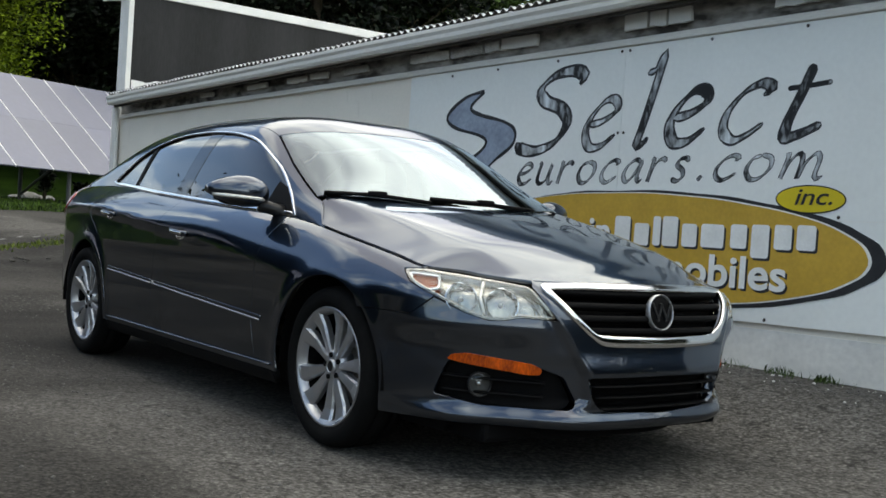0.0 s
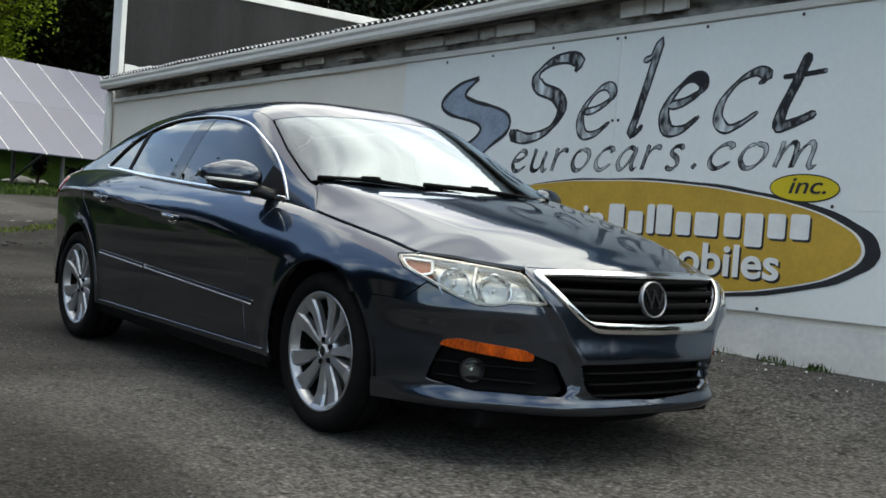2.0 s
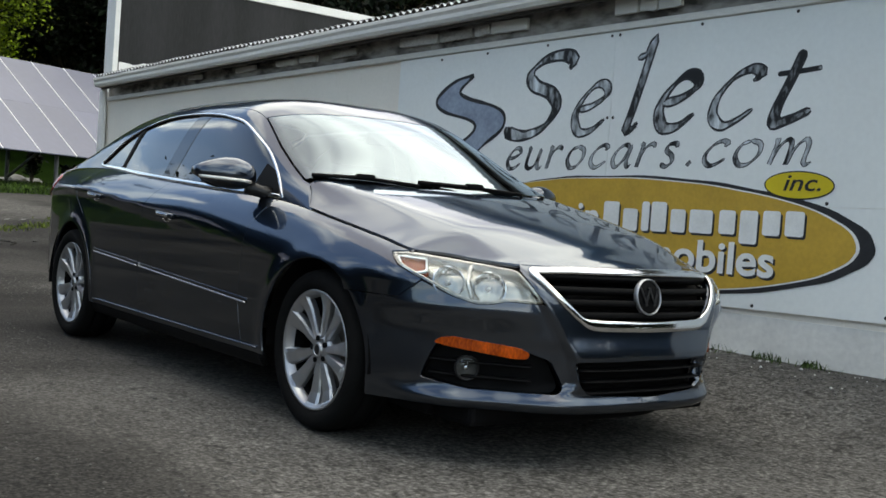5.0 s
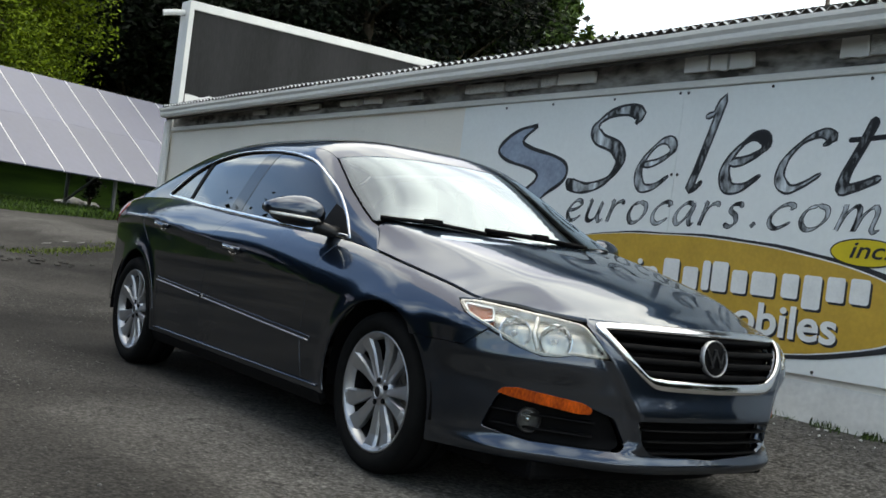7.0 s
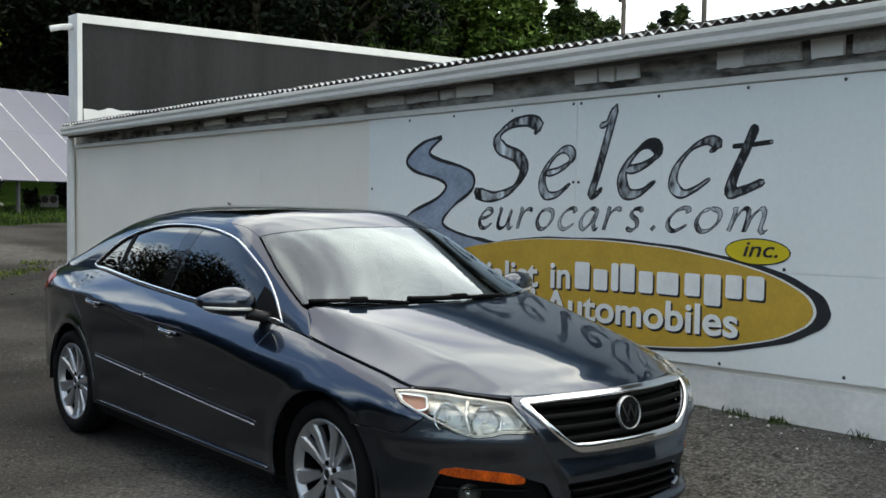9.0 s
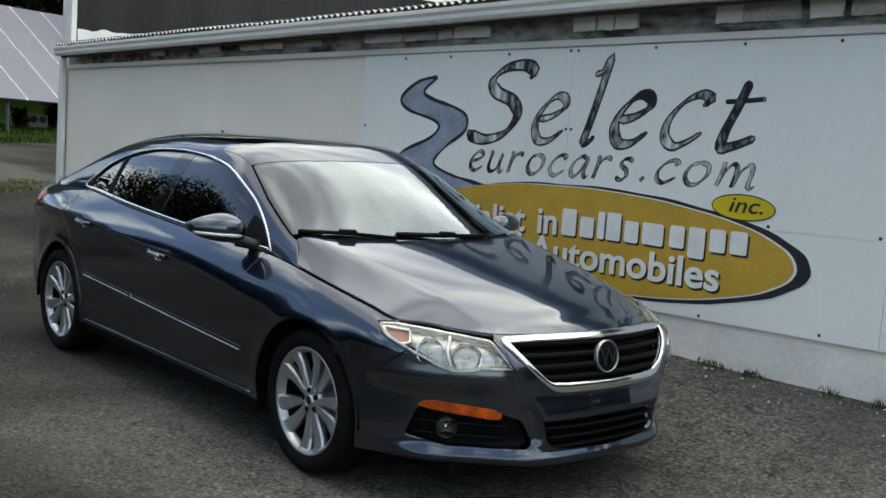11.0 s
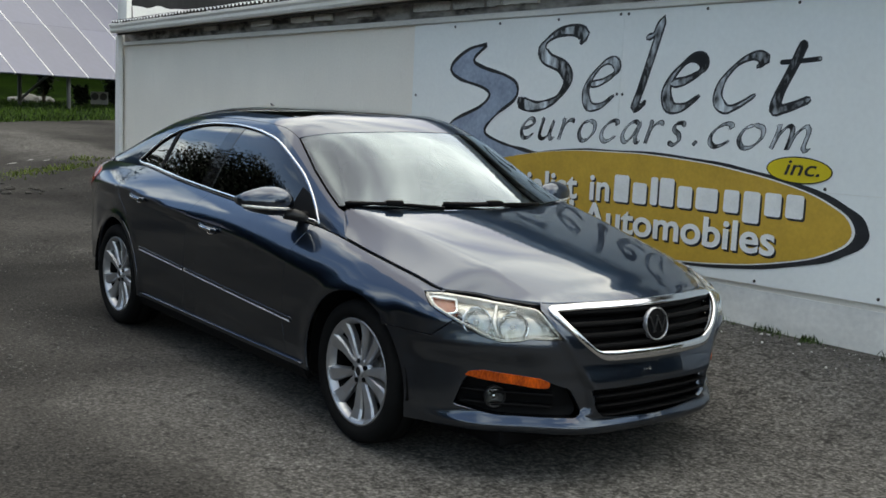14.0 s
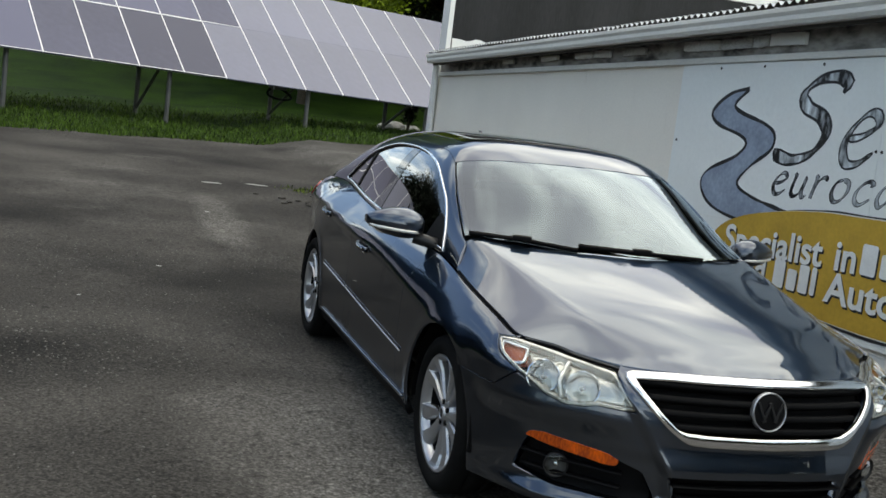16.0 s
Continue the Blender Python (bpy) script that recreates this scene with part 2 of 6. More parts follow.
M = dict(
    paint=mat("car_paint", (.0340, .0490, .0740), .28, 1.0, var=.05, scale=2, fine=900, bump=.0, coat=1.0, spec=.2),
    black=mat("black_plastic", (.0045, .0045, .005), .6, spec=.08, var=.2, bump=.1),
    satin=mat("satin_black", (.011, .011, .012), .38, spec=.35, var=.1, bump=.05),
    gloss=mat("gloss_black", (.006, .006, .007), .04, var=.1, bump=0, ior=1.8),
    rubber=mat("tyre_rubber", (.0075, .0075, .0075), .85, spec=.06, var=.35, scale=9, fine=60, bump=.3),
    lamp_inner=mat("lamp_inner", (.47, .465, .43), .12, .95, var=.5, scale=16, fine=60, bump=.6, dist=.010, stretch=(1, 1, .25)),
    # stains, with the shade of the gaps between boards mixed into the colour
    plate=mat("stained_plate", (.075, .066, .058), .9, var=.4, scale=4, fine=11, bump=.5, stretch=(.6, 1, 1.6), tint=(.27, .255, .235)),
    chrome=mat("chrome", (.78, .79, .80), .09, 1.0, var=.03, bump=.0),
    lamp_silver=mat("lamp_silver", (.50, .49, .455), .22, .80, var=.22, scale=15, fine=60, bump=.6, dist=.010, stretch=(1, 1, .3)),
    dull=mat("reflector", (.74, .73, .69), .25, .55, var=.1, scale=20, bump=.25, dist=.004),
    alloy=mat("alloy_silver", (.43, .44, .46), .30, .8, var=.06, scale=6, fine=300, bump=.05, coat=.4),
    disc=mat("brake_disc", (.25, .23, .21), .45, .9, var=.2),
    amber=mat("amber_plastic", (.30, .022, .001), .12, var=.6, scale=14, fine=120, bump=.3, coat=.4, tint=(.66, .088, .002), stretch=(1, 1, .4)),
    corner=mat("corner_reflector", (.34, .075, .03), .25, var=.3, scale=30, fine=120, bump=.3, coat=.5),
    red=mat("red_lens", (.35, .012, .015), .12, var=.15, scale=40, bump=.1, coat=.6),
    cloth=mat("seat_cloth", (.03, .03, .032), .9, var=.2, fine=400, bump=.3),
    trim=mat("cabin_trim", (.02, .02, .022), .7, var=.2, bump=.2),
    screen=glass("windscreen_glass", (.34, .42, .39), 0, 1.52, 2.0, (.80, .92, 1.0)),
    side=glass("tinted_glass", (.028, .032, .038), 0, 1.52, 1.6),
    lens=glass("lamp_lens", (.95, .97, .97), 0, 1.5, .7),
    block=mat("painted_block", (.84, .79, .705), .75, var=.06, scale=1.1, fine=45, bump=.35, dist=.004),
    sheet=mat("painted_sheet", (.82, .84, .81), .45, var=.05, scale=.9, fine=30, bump=.08, dist=.003),
    base=mat("painted_footing", (.73, .72, .68), .8, var=.16, scale=3, fine=25, bump=.6, dist=.01),
    gutter=mat("gutter_metal", (.72, .70, .65), .45, .0, var=.2, scale=1.6, fine=40, bump=.15, stretch=(.4, 1, 3)),
    board=mat("weathered_board", (.36, .35, .33), .85, var=.2, tint=(.62, .61, .58), scale=5, fine=70, bump=.5, stretch=(.5, 2, 2), per=.3),
    # small dark parts, and the shade painted in under the eaves
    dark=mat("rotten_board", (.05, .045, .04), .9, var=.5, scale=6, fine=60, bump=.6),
    zinc=mat("corrugated_sheet", (.74, .74, .72), .55, .1, var=.3, scale=4, fine=40, bump=.2),
    rolled=mat("rolled_roofing", (.0165, .0165, .0175), .9, var=.75, scale=2.2, fine=120, bump=.4, stretch=(1, 1, .08)),
    faded=mat("faded_white_paint", (.25, .25, .24), .8, var=.35, scale=20, fine=90, bump=.3),
    white=mat("white_trim", (.72, .72, .70), .6, var=.12, scale=3, fine=40, bump=.25),
    ink=mat("black_sign_paint", (.018, .019, .021), .5, var=.5, scale=14, fine=70, bump=.1),
    silver=mat("brushed_grey_paint", (.028, .03, .032), .5, var=.85, scale=5.5, fine=26, bump=.1, tint=(.42, .45, .46), stretch=(1, 1, .45)),
    road_blue=mat("grey_blue_paint", (.20, .25, .33), .5, var=.15, scale=4, fine=30, bump=.1, tint=(.31, .375, .46)),
    ochre=mat("ochre_paint", (.56, .335, .045), .5, var=.16, scale=4, fine=40, bump=.1),
    yellow=mat("yellow_paint", (.66, .50, .02), .5, var=.08, scale=6, bump=.1),
    letter_white=mat("white_paint", (.80, .80, .77), .5, var=.1, scale=12, fine=60, bump=.1),
    # module glass: the bright sky it mirrors is painted in as a pale colour
    cell=mat("solar_glass_pale", (.120, .127, .180), .35, var=.14, scale=.35, fine=6, bump=0, coat=.1, spec=.3, per=.3),
    # dark copy of the module glass, without the painted sky reflection
    cell_dark=mat("solar_glass_blue", (.078, .080, .122), .5, var=.3, scale=.35, fine=6, bump=0, spec=.25, per=.5),
    alu=mat("aluminium", (.75, .75, .76), .4, .6, var=.06),
    enamel=mat("grey_enamel", (.20, .20, .195), .5, var=.25),
    steel=mat("galvanised_steel", (.10, .10, .10), .6, .5, var=.25),
    bark=mat("bark", (.09, .07, .05), .9, var=.4, scale=6, fine=40, bump=.6, dist=.02),
    pole=mat("pole_wood", (.11, .09, .075), .9, var=.3, scale=3, fine=50, bump=.4),
    leaf_yellow=leafmat("leaf_yellow_green", (.068, .112, .006), (.16, .22, .013)),
    leaf_mid=leafmat("leaf_green", (.014, .032, .008), (.055, .098, .022)),
    leaf_light=leafmat("leaf_light_green", (.026, .058, .010), (.085, .145, .024)),
    weed=leafmat("weed_yellow_green", (.045, .072, .010), (.14, .185, .03)),
    rock=mat("pale_stone", (.27, .265, .25), .85, var=.3, scale=6, fine=50, bump=.6, dist=.01),
    # near black, well below real foliage: the woods' deep shade is in the colour
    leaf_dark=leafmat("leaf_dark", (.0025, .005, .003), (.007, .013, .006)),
    grass=leafmat("grass_blades", (.010, .030, .003), (.050, .094, .009)),
    stone=mat("gravel", (.13, .125, .115), .9, var=.4, scale=12, fine=90, bump=.5, per=.3),
)

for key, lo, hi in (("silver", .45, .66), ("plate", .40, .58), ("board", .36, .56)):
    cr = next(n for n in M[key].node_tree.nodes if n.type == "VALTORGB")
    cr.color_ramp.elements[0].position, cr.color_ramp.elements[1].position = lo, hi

# metallic flake that darkens towards grazing view
M["paint"].node_tree.nodes["Principled BSDF"].inputs["Specular Tint"].default_value = (.42, .46, .52, 1)
M["paint"].node_tree.nodes["Principled BSDF"].inputs["Coat IOR"].default_value = 1.72

# ---- ground materials ----
def ground_mat():
    """Old dark asphalt: coarse aggregate, blotches and cracks, and pale grit lying in the worn patches and towards the shed."""
    m = mat("asphalt", (.0135, .0125, .0113), .95, var=.6, scale=.42, fine=75, bump=.6, dist=.005, tint=(.041, .0385, .035), spec=.15)
    t = m.node_tree
    b = t.nodes["Principled BSDF"]
    cr = next(n for n in t.nodes if n.type == "VALTORGB")
    cr.color_ramp.elements[0].position, cr.color_ramp.elements[1].position = .39, .61
    tc = next(n for n in t.nodes if n.type == "TEX_COORD")

    def noise_node(scale, detail, rough=.6):
        n = t.nodes.new("ShaderNodeTexNoise")
        n.inputs["Scale"].default_value, n.inputs["Detail"].default_value, n.inputs["Roughness"].default_value = scale, detail, rough
        t.links.new(tc.outputs["Object"], n.inputs["Vector"])
        return n.outputs[0]

    def calc(op, a, c):
        n = t.nodes.new("ShaderNodeMath")
        n.operation = op
        n.use_clamp = op == "MULTIPLY"
        for k, v in enumerate((a, c)):
            if isinstance(v, (int, float)):
                n.inputs[k].default_value = v
            else:
                t.links.new(v, n.inputs[k])
        return n.outputs[0]

    def span(v, lo, hi, a=0.0, c=1.0):
        n = t.nodes.new("ShaderNodeMapRange")
        n.interpolation_type = "SMOOTHSTEP"
        for k, q in enumerate((lo, hi, a, c)):
            n.inputs[k + 1].default_value = q
        t.links.new(v, n.inputs[0])
        return n.outputs[0]

    sep = t.nodes.new("ShaderNodeSeparateXYZ")
    t.links.new(tc.outputs["Object"], sep.inputs[0])
    along = calc("ADD", calc("DIVIDE", sep.outputs["X"], 1.7), sep.outputs["Y"])
    spread = span(along, -3.2, 2.6, .0, .30)
    # worn hollows, more or less pale grit; those by the nose lighten its shadow
    worn = [(.7, -1.35, .75, .38, .3), (-2.6, -1.3, 1.8, .4, -.1), (0, -2.55, 2.2, .5, -.7), (-13.5, 2.2, 4.0, .8, 1.0), (-6.6, -.9, 1.6, .22, .7), (-9.5, .9, 4.5, .9, -.6), (3.6, .9, 1.4, .6, .2), (1.9, -2.1, .8, .4, -.4), (2.6, -.3, .9, 1.0, .15), (-2.4, -.9, 1.3, .4, -.5), (-6.0, -1.3, 5.0, 1.5, .15), (2.1, -1.0, 1.0, .5, .35), (2.7, -.6, .7, .7, .3)]
    heap = None
    for wx, wy, rx, ry, amt in worn:
        ex = calc("POWER", calc("DIVIDE", calc("SUBTRACT", sep.outputs["X"], wx), rx), 2.0)
        ey = calc("POWER", calc("DIVIDE", calc("SUBTRACT", sep.outputs["Y"], wy), ry), 2.0)
        one = span(calc("ADD", ex, ey), 2.6, .0, 0.0, .34 * amt)
        heap = one if heap is None else calc("ADD", heap, one)
    patch = calc("ADD", calc("ADD", noise_node(.55, 8), spread), heap)
    grit = span(patch, .50, .90)
    vor = t.nodes.new("ShaderNodeTexVoronoi")
    vor.inputs["Scale"].default_value = 38
    t.links.new(tc.outputs["Object"], vor.inputs["Vector"])
    chips = span(vor.outputs["Distance"], .34, .10)
    specks = span(noise_node(44, 4, .7), .40, .66)
    mottle = span(noise_node(9, 5, .65), .32, .68)
    cover = calc("MULTIPLY", grit, calc("ADD", calc("MULTIPLY", chips, .40), calc("ADD", calc("MULTIPLY", specks, .60), calc("MULTIPLY", mottle, .26))))
    mx = t.nodes.new("ShaderNodeMix")
    mx.data_type = "RGBA"
    mx.inputs[7].default_value = (.19, .182, .168, 1)
    t.links.new(cover, mx.inputs[0])
    t.links.new(cr.outputs[0], mx.inputs[6])
    # fine cracks between lumps of old asphalt
    warp = t.nodes.new("ShaderNodeTexNoise")
    warp.inputs["Scale"].default_value, warp.inputs["Detail"].default_value = 5.0, 4.0
    t.links.new(tc.outputs["Object"], warp.inputs["Vector"])
    wv = t.nodes.new("ShaderNodeVectorMath")
    wv.operation = "SCALE"
    wv.inputs["Scale"].default_value = .22
    t.links.new(warp.outputs["Color"], wv.inputs[0])
    wa = t.nodes.new("ShaderNodeVectorMath")
    t.links.new(tc.outputs["Object"], wa.inputs[0])
    t.links.new(wv.outputs[0], wa.inputs[1])
    vc = t.nodes.new("ShaderNodeTexVoronoi")
    vc.feature = "DISTANCE_TO_EDGE"
    vc.inputs["Scale"].default_value = 17.0
    t.links.new(wa.outputs[0], vc.inputs["Vector"])
    crack = span(vc.outputs["Distance"], .0, .07, .66, 1.0)
    keep = span(noise_node(1.3, 4), .42, .60)
    crk = t.nodes.new("ShaderNodeMix")
    crk.inputs[2].default_value = 1.0
    t.links.new(keep, crk.inputs[0])
    t.links.new(crack, crk.inputs[3])
    grain = calc("MULTIPLY", span(noise_node(60, 3, .8), .34, .66, .38, .68), 1.0)
    lumps = span(noise_node(34, 4, .75), .34, .66, .66, 1.30)
    pits = span(noise_node(13, 3, .55), .30, .43, .50, 1.0)
    tone = calc("MULTIPLY", calc("MULTIPLY", calc("MULTIPLY", grain, lumps), crk.outputs[0]), pits)
    dbl = calc("ADD", tone, tone)
    sc = t.nodes.new("ShaderNodeVectorMath")
    sc.operation = "SCALE"
    t.links.new(mx.outputs[2], sc.inputs[0])
    t.links.new(dbl, sc.inputs["Scale"])
    t.links.new(sc.outputs[0], b.inputs["Base Color"])
    return m


M["asphalt"] = ground_mat()
M["turf"] = mat("turf", (.004, .012, .002), .95, var=.45, scale=.5, fine=12, bump=.8, dist=.03, tint=(.016, .036, .004), spec=.05)


# ---- mesh helpers ----
def part(name, bm, material, parent=None, label="", smooth_it=False):
    me = bpy.data.meshes.new(name)
    bm.to_mesh(me)
    bm.free()
    return mesh_part(name, me, material, parent, label, smooth_it)


def mesh_part(name, me, material, parent=None, label="", smooth_it=False):
    ob = new(name, me)
    for mm in (material if isinstance(material, (list, tuple)) else [material]):
        me.materials.append(M[mm] if isinstance(mm, str) else mm)
    if smooth_it:
        me.polygons.foreach_set("use_smooth", [True] * len(me.polygons))
    ob.parent = parent
    return tagged(ob, label)


def raw(name, verts, faces, material, parent=None, label="", smooth_it=False):
    me = bpy.data.meshes.new(name)
    me.from_pydata([tuple(map(float, v)) for v in verts], [], [tuple(map(int, f)) for f in faces])
    return mesh_part(name, me, material, parent, label, smooth_it)


def thing(name, label, category, at=None, group="", kind=""):
    ob = new(name)
    ob.empty_display_size = .2
    if at is not None:
        ob.matrix_world = at
    return tagged(ob, label, category, group, kind)


def box_bm(size, at=(0, 0, 0), bevel=0.0, rot=None, bm=None):
    bm = bm or bmesh.new()
    m = Matrix.Translation(at) @ (rot or Matrix()) @ Matrix.Diagonal((*size, 1))
    g = bmesh.ops.create_cube(bm, size=1, matrix=m)
    if bevel:
        es = list({e for v in g["verts"] for e in v.link_edges})
        bmesh.ops.bevel(bm, geom=es, offset=bevel, segments=2, profile=.6, affect="EDGES")
    return bm


def tube_bm(pts, r, sides=8, bm=None, cap=True):
    """A round bar along points; r: one radius or one a point."""
    bm = bm or bmesh.new()
    pts = [Vector(p) for p in pts]
    rs = r if isinstance(r, (list, tuple, np.ndarray)) else [r] * len(pts)
    rings, up = [], None
    for i, p in enumerate(pts):
        d = (pts[min(i + 1, len(pts) - 1)] - pts[max(i - 1, 0)]).normalized()
        if up is None:
            up = d.orthogonal().normalized()
        up = (up - d * up.dot(d)).normalized()
        sd = d.cross(up)
        rings.append([bm.verts.new(p + rs[i] * (math.cos(a) * up + math.sin(a) * sd)) for a in np.linspace(0, 2 * math.pi, sides, endpoint=False)])
    for a, b in zip(rings, rings[1:]):
        for j in range(sides):
            bm.faces.new((a[j], a[(j + 1) % sides], b[(j + 1) % sides], b[j]))
    if cap:
        bm.faces.new(rings[0][::-1])
        bm.faces.new(rings[-1])
    return bm


def lathe_bm(profile, n=48, axis="y", bm=None, arc=2 * math.pi):
    """Turns (radius, along) points round an axis through the origin."""
    bm = bm or bmesh.new()
    full = abs(arc - 2 * math.pi) < 1e-6
    rings = []
    for a in np.linspace(0, arc, n, endpoint=not full):
        c, s = math.cos(a), math.sin(a)
        rings.append([bm.verts.new({"y": (r * c, h, r * s), "z": (r * c, r * s, h), "x": (h, r * c, r * s)}[axis]) for r, h in profile])
    m = len(profile)
    for i in range(n if full else n - 1):
        a, b = rings[i], rings[(i + 1) % n]
        for j in range(m - 1):
            bm.faces.new((a[j], a[j + 1], b[j + 1], b[j]))
    bmesh.ops.remove_doubles(bm, verts=bm.verts, dist=1e-5)
    bmesh.ops.recalc_face_normals(bm, faces=bm.faces)
    return bm


def inside(poly, p):
    poly, p = np.asarray(poly), np.asarray(p)
    r = np.zeros(len(p), bool)
    for (x0, y0), (x1, y1) in zip(poly, np.roll(poly, -1, 0)):
        c = (y0 > p[:, 1]) != (y1 > p[:, 1])
        r ^= c & (p[:, 0] < (x1 - x0) * (p[:, 1] - y0) / ((y1 - y0) or 1e-12) + x0)
    return r


def dense(poly, step):
    out = []
    poly = np.asarray(poly, float)
    for a, b in zip(poly, np.roll(poly, -1, 0)):
        n = max(1, int(np.ceil(np.hypot(*(b - a)) / step)))
        out += [a + (b - a) * k / n for k in range(n)]
    return np.array(out)


def rounded(poly, r, n=5):
    """The polygon with its corners rounded by about r."""
    poly, out = np.asarray(poly, float), []
    for p, c, q in zip(np.roll(poly, 1, 0), poly, np.roll(poly, -1, 0)):
        la, lb = np.linalg.norm(p - c), np.linalg.norm(q - c)
        a, b = c + (p - c) * min(r / la, .45), c + (q - c) * min(r / lb, .45)
        for t in np.linspace(0, 1, n):
            out.append((1 - t) ** 2 * a + 2 * t * (1 - t) * c + t * t * b)
    return np.array(out)


def inset_poly(poly, d):
    """Moves a polygon's edge inwards by d."""
    p = np.asarray(poly, float)
    area = np.sum(p[:, 0] * np.roll(p[:, 1], -1) - np.roll(p[:, 0], -1) * p[:, 1])
    t = np.roll(p, -1, 0) - np.roll(p, 1, 0)
    t /= np.maximum(np.linalg.norm(t, axis=1), 1e-9)[:, None]
    return p + np.stack([-t[:, 1], t[:, 0]], 1) * d * np.sign(area)


from mathutils.geometry import delaunay_2d_cdt


def fn_normal(fn, u, v, h=9e-3):
    n = np.cross(fn(u + h, v) - fn(u - h, v), fn(u, v + h) - fn(u, v - h))
    return n / np.maximum(np.linalg.norm(n, axis=-1), 1e-12)[..., None]


def panel(name, outline, fn, material, parent, holes=(), step=.03, rim=.012, out=None, label="", lift=0.0, mirror=False, gap=0.0, level_rim=False):
    """A skin cut to an outline in the two parameters of fn, with holes, a returned edge of depth rim, lifted off by lift.
    out: which way its outside faces (a function of the points)."""
    if gap:
        outline = inset_poly(outline, gap)
    outline = dense(outline, step)
    holes = [dense(h, step) for h in holes]
    lo, hi = outline.min(0), outline.max(0)
    gx, gy = np.meshgrid(np.arange(lo[0], hi[0] + step, step), np.arange(lo[1], hi[1] + step, step * .87), indexing="ij")
    gx[:, ::2] += step / 2
    g = np.stack([gx.ravel(), gy.ravel()], 1)
    ok = inside(outline, g)
    for h in holes:
        ok &= ~inside(h, g)
    g = g[ok]
    for lp in [outline, *holes]:
        if len(g):
            d = np.full(len(g), 9.0)
            for k in range(0, len(lp), 64):
                d = np.minimum(d, np.linalg.norm(g[:, None] - lp[None, k:k + 64], axis=2).min(1))
            g = g[d > step * .55]
    pts, edges = [*outline], []
    loops = []
    start = 0
    for lp in [outline, *holes]:
        n = len(lp)
        loops.append(list(range(start, start + n)))
        edges += [(start + i, start + (i + 1) % n) for i in range(n)]
        if start:
            pts += [*lp]
        start += n
    pts += [*g]
    vs, _, fs, ov, _, _ = delaunay_2d_cdt([Vector(p) for p in pts], edges, [], 0, 1e-7)
    uv = np.array([tuple(v) for v in vs])
    first = {}
    for i, o in enumerate(ov):
        for k in o:
            first[k] = i
    fs = np.array([f for f in fs if len(f) == 3])
    cen = uv[fs].mean(1)
    keep = inside(outline, cen)
    for h in holes:
        keep &= ~inside(h, cen)
    fs = fs[keep]
    P, N = fn(uv[:, 0], uv[:, 1]), fn_normal(fn, uv[:, 0], uv[:, 1], .02 if fn is cabin else 9e-3)
    ref = out(P) if out else P - np.array([0, 0, .6])
    sgn = 1.0 if (N * ref).sum() >= 0 else -1.0
    N = N * sgn
    P = P + N * lift
    fn_ = np.cross(P[fs[:, 1]] - P[fs[:, 0]], P[fs[:, 2]] - P[fs[:, 0]])
    flip = (fn_ * N[fs[:, 0]]).sum(1) < 0
    fs[flip] = fs[flip][:, ::-1]
    V, NN, F = [*P], [*N], [tuple(f) for f in fs]
    if rim:
        for li, lp in enumerate(loops):
            idx = [first[k] for k in lp if k in first]
            n = len(idx)
            base = len(V)
            pp, nn = P[idx], N[idx]
            tan = np.roll(pp, -1, 0) - np.roll(pp, 1, 0)
            tan /= np.maximum(np.linalg.norm(tan, axis=1), 1e-9)[:, None]
            o = np.cross(tan, nn)
            mid = P.mean(0) if li == 0 else pp.mean(0)
            s = np.sign((o * (pp - mid)).sum()) * (1 if li == 0 else -1)
            o = o * (s or 1)
            for ring in range(2):
                dn = nn * [1, 1, 0] if level_rim else nn
                dn = dn / np.maximum(np.linalg.norm(dn, axis=1), 1e-9)[:, None]
                V += [*(pp + o * (.0012 if ring else 0) - dn * (rim if ring else 0))]
                NN += [*((o + nn * (.9 if ring == 0 else 0)))]
            for i in range(n):
                j = (i + 1) % n
                f = (base + i, base + j, base + n + j, base + n + i)
                c = np.cross(V[f[1]] - V[f[0]], V[f[3]] - V[f[0]])
                F.append(f if (c * o[i]).sum() > 0 else f[::-1])
    V, NN = np.array(V), np.array(NN)
    NN /= np.maximum(np.linalg.norm(NN, axis=1), 1e-9)[:, None]
    if mirror:
        V, NN, F = V * [1, -1, 1], NN * [1, -1, 1], [f[::-1] for f in F]
    ob = raw(name, V, F, material, parent, label, True)
    ob.data.normals_split_custom_set_from_vertices([tuple(n) for n in NN])
    return ob


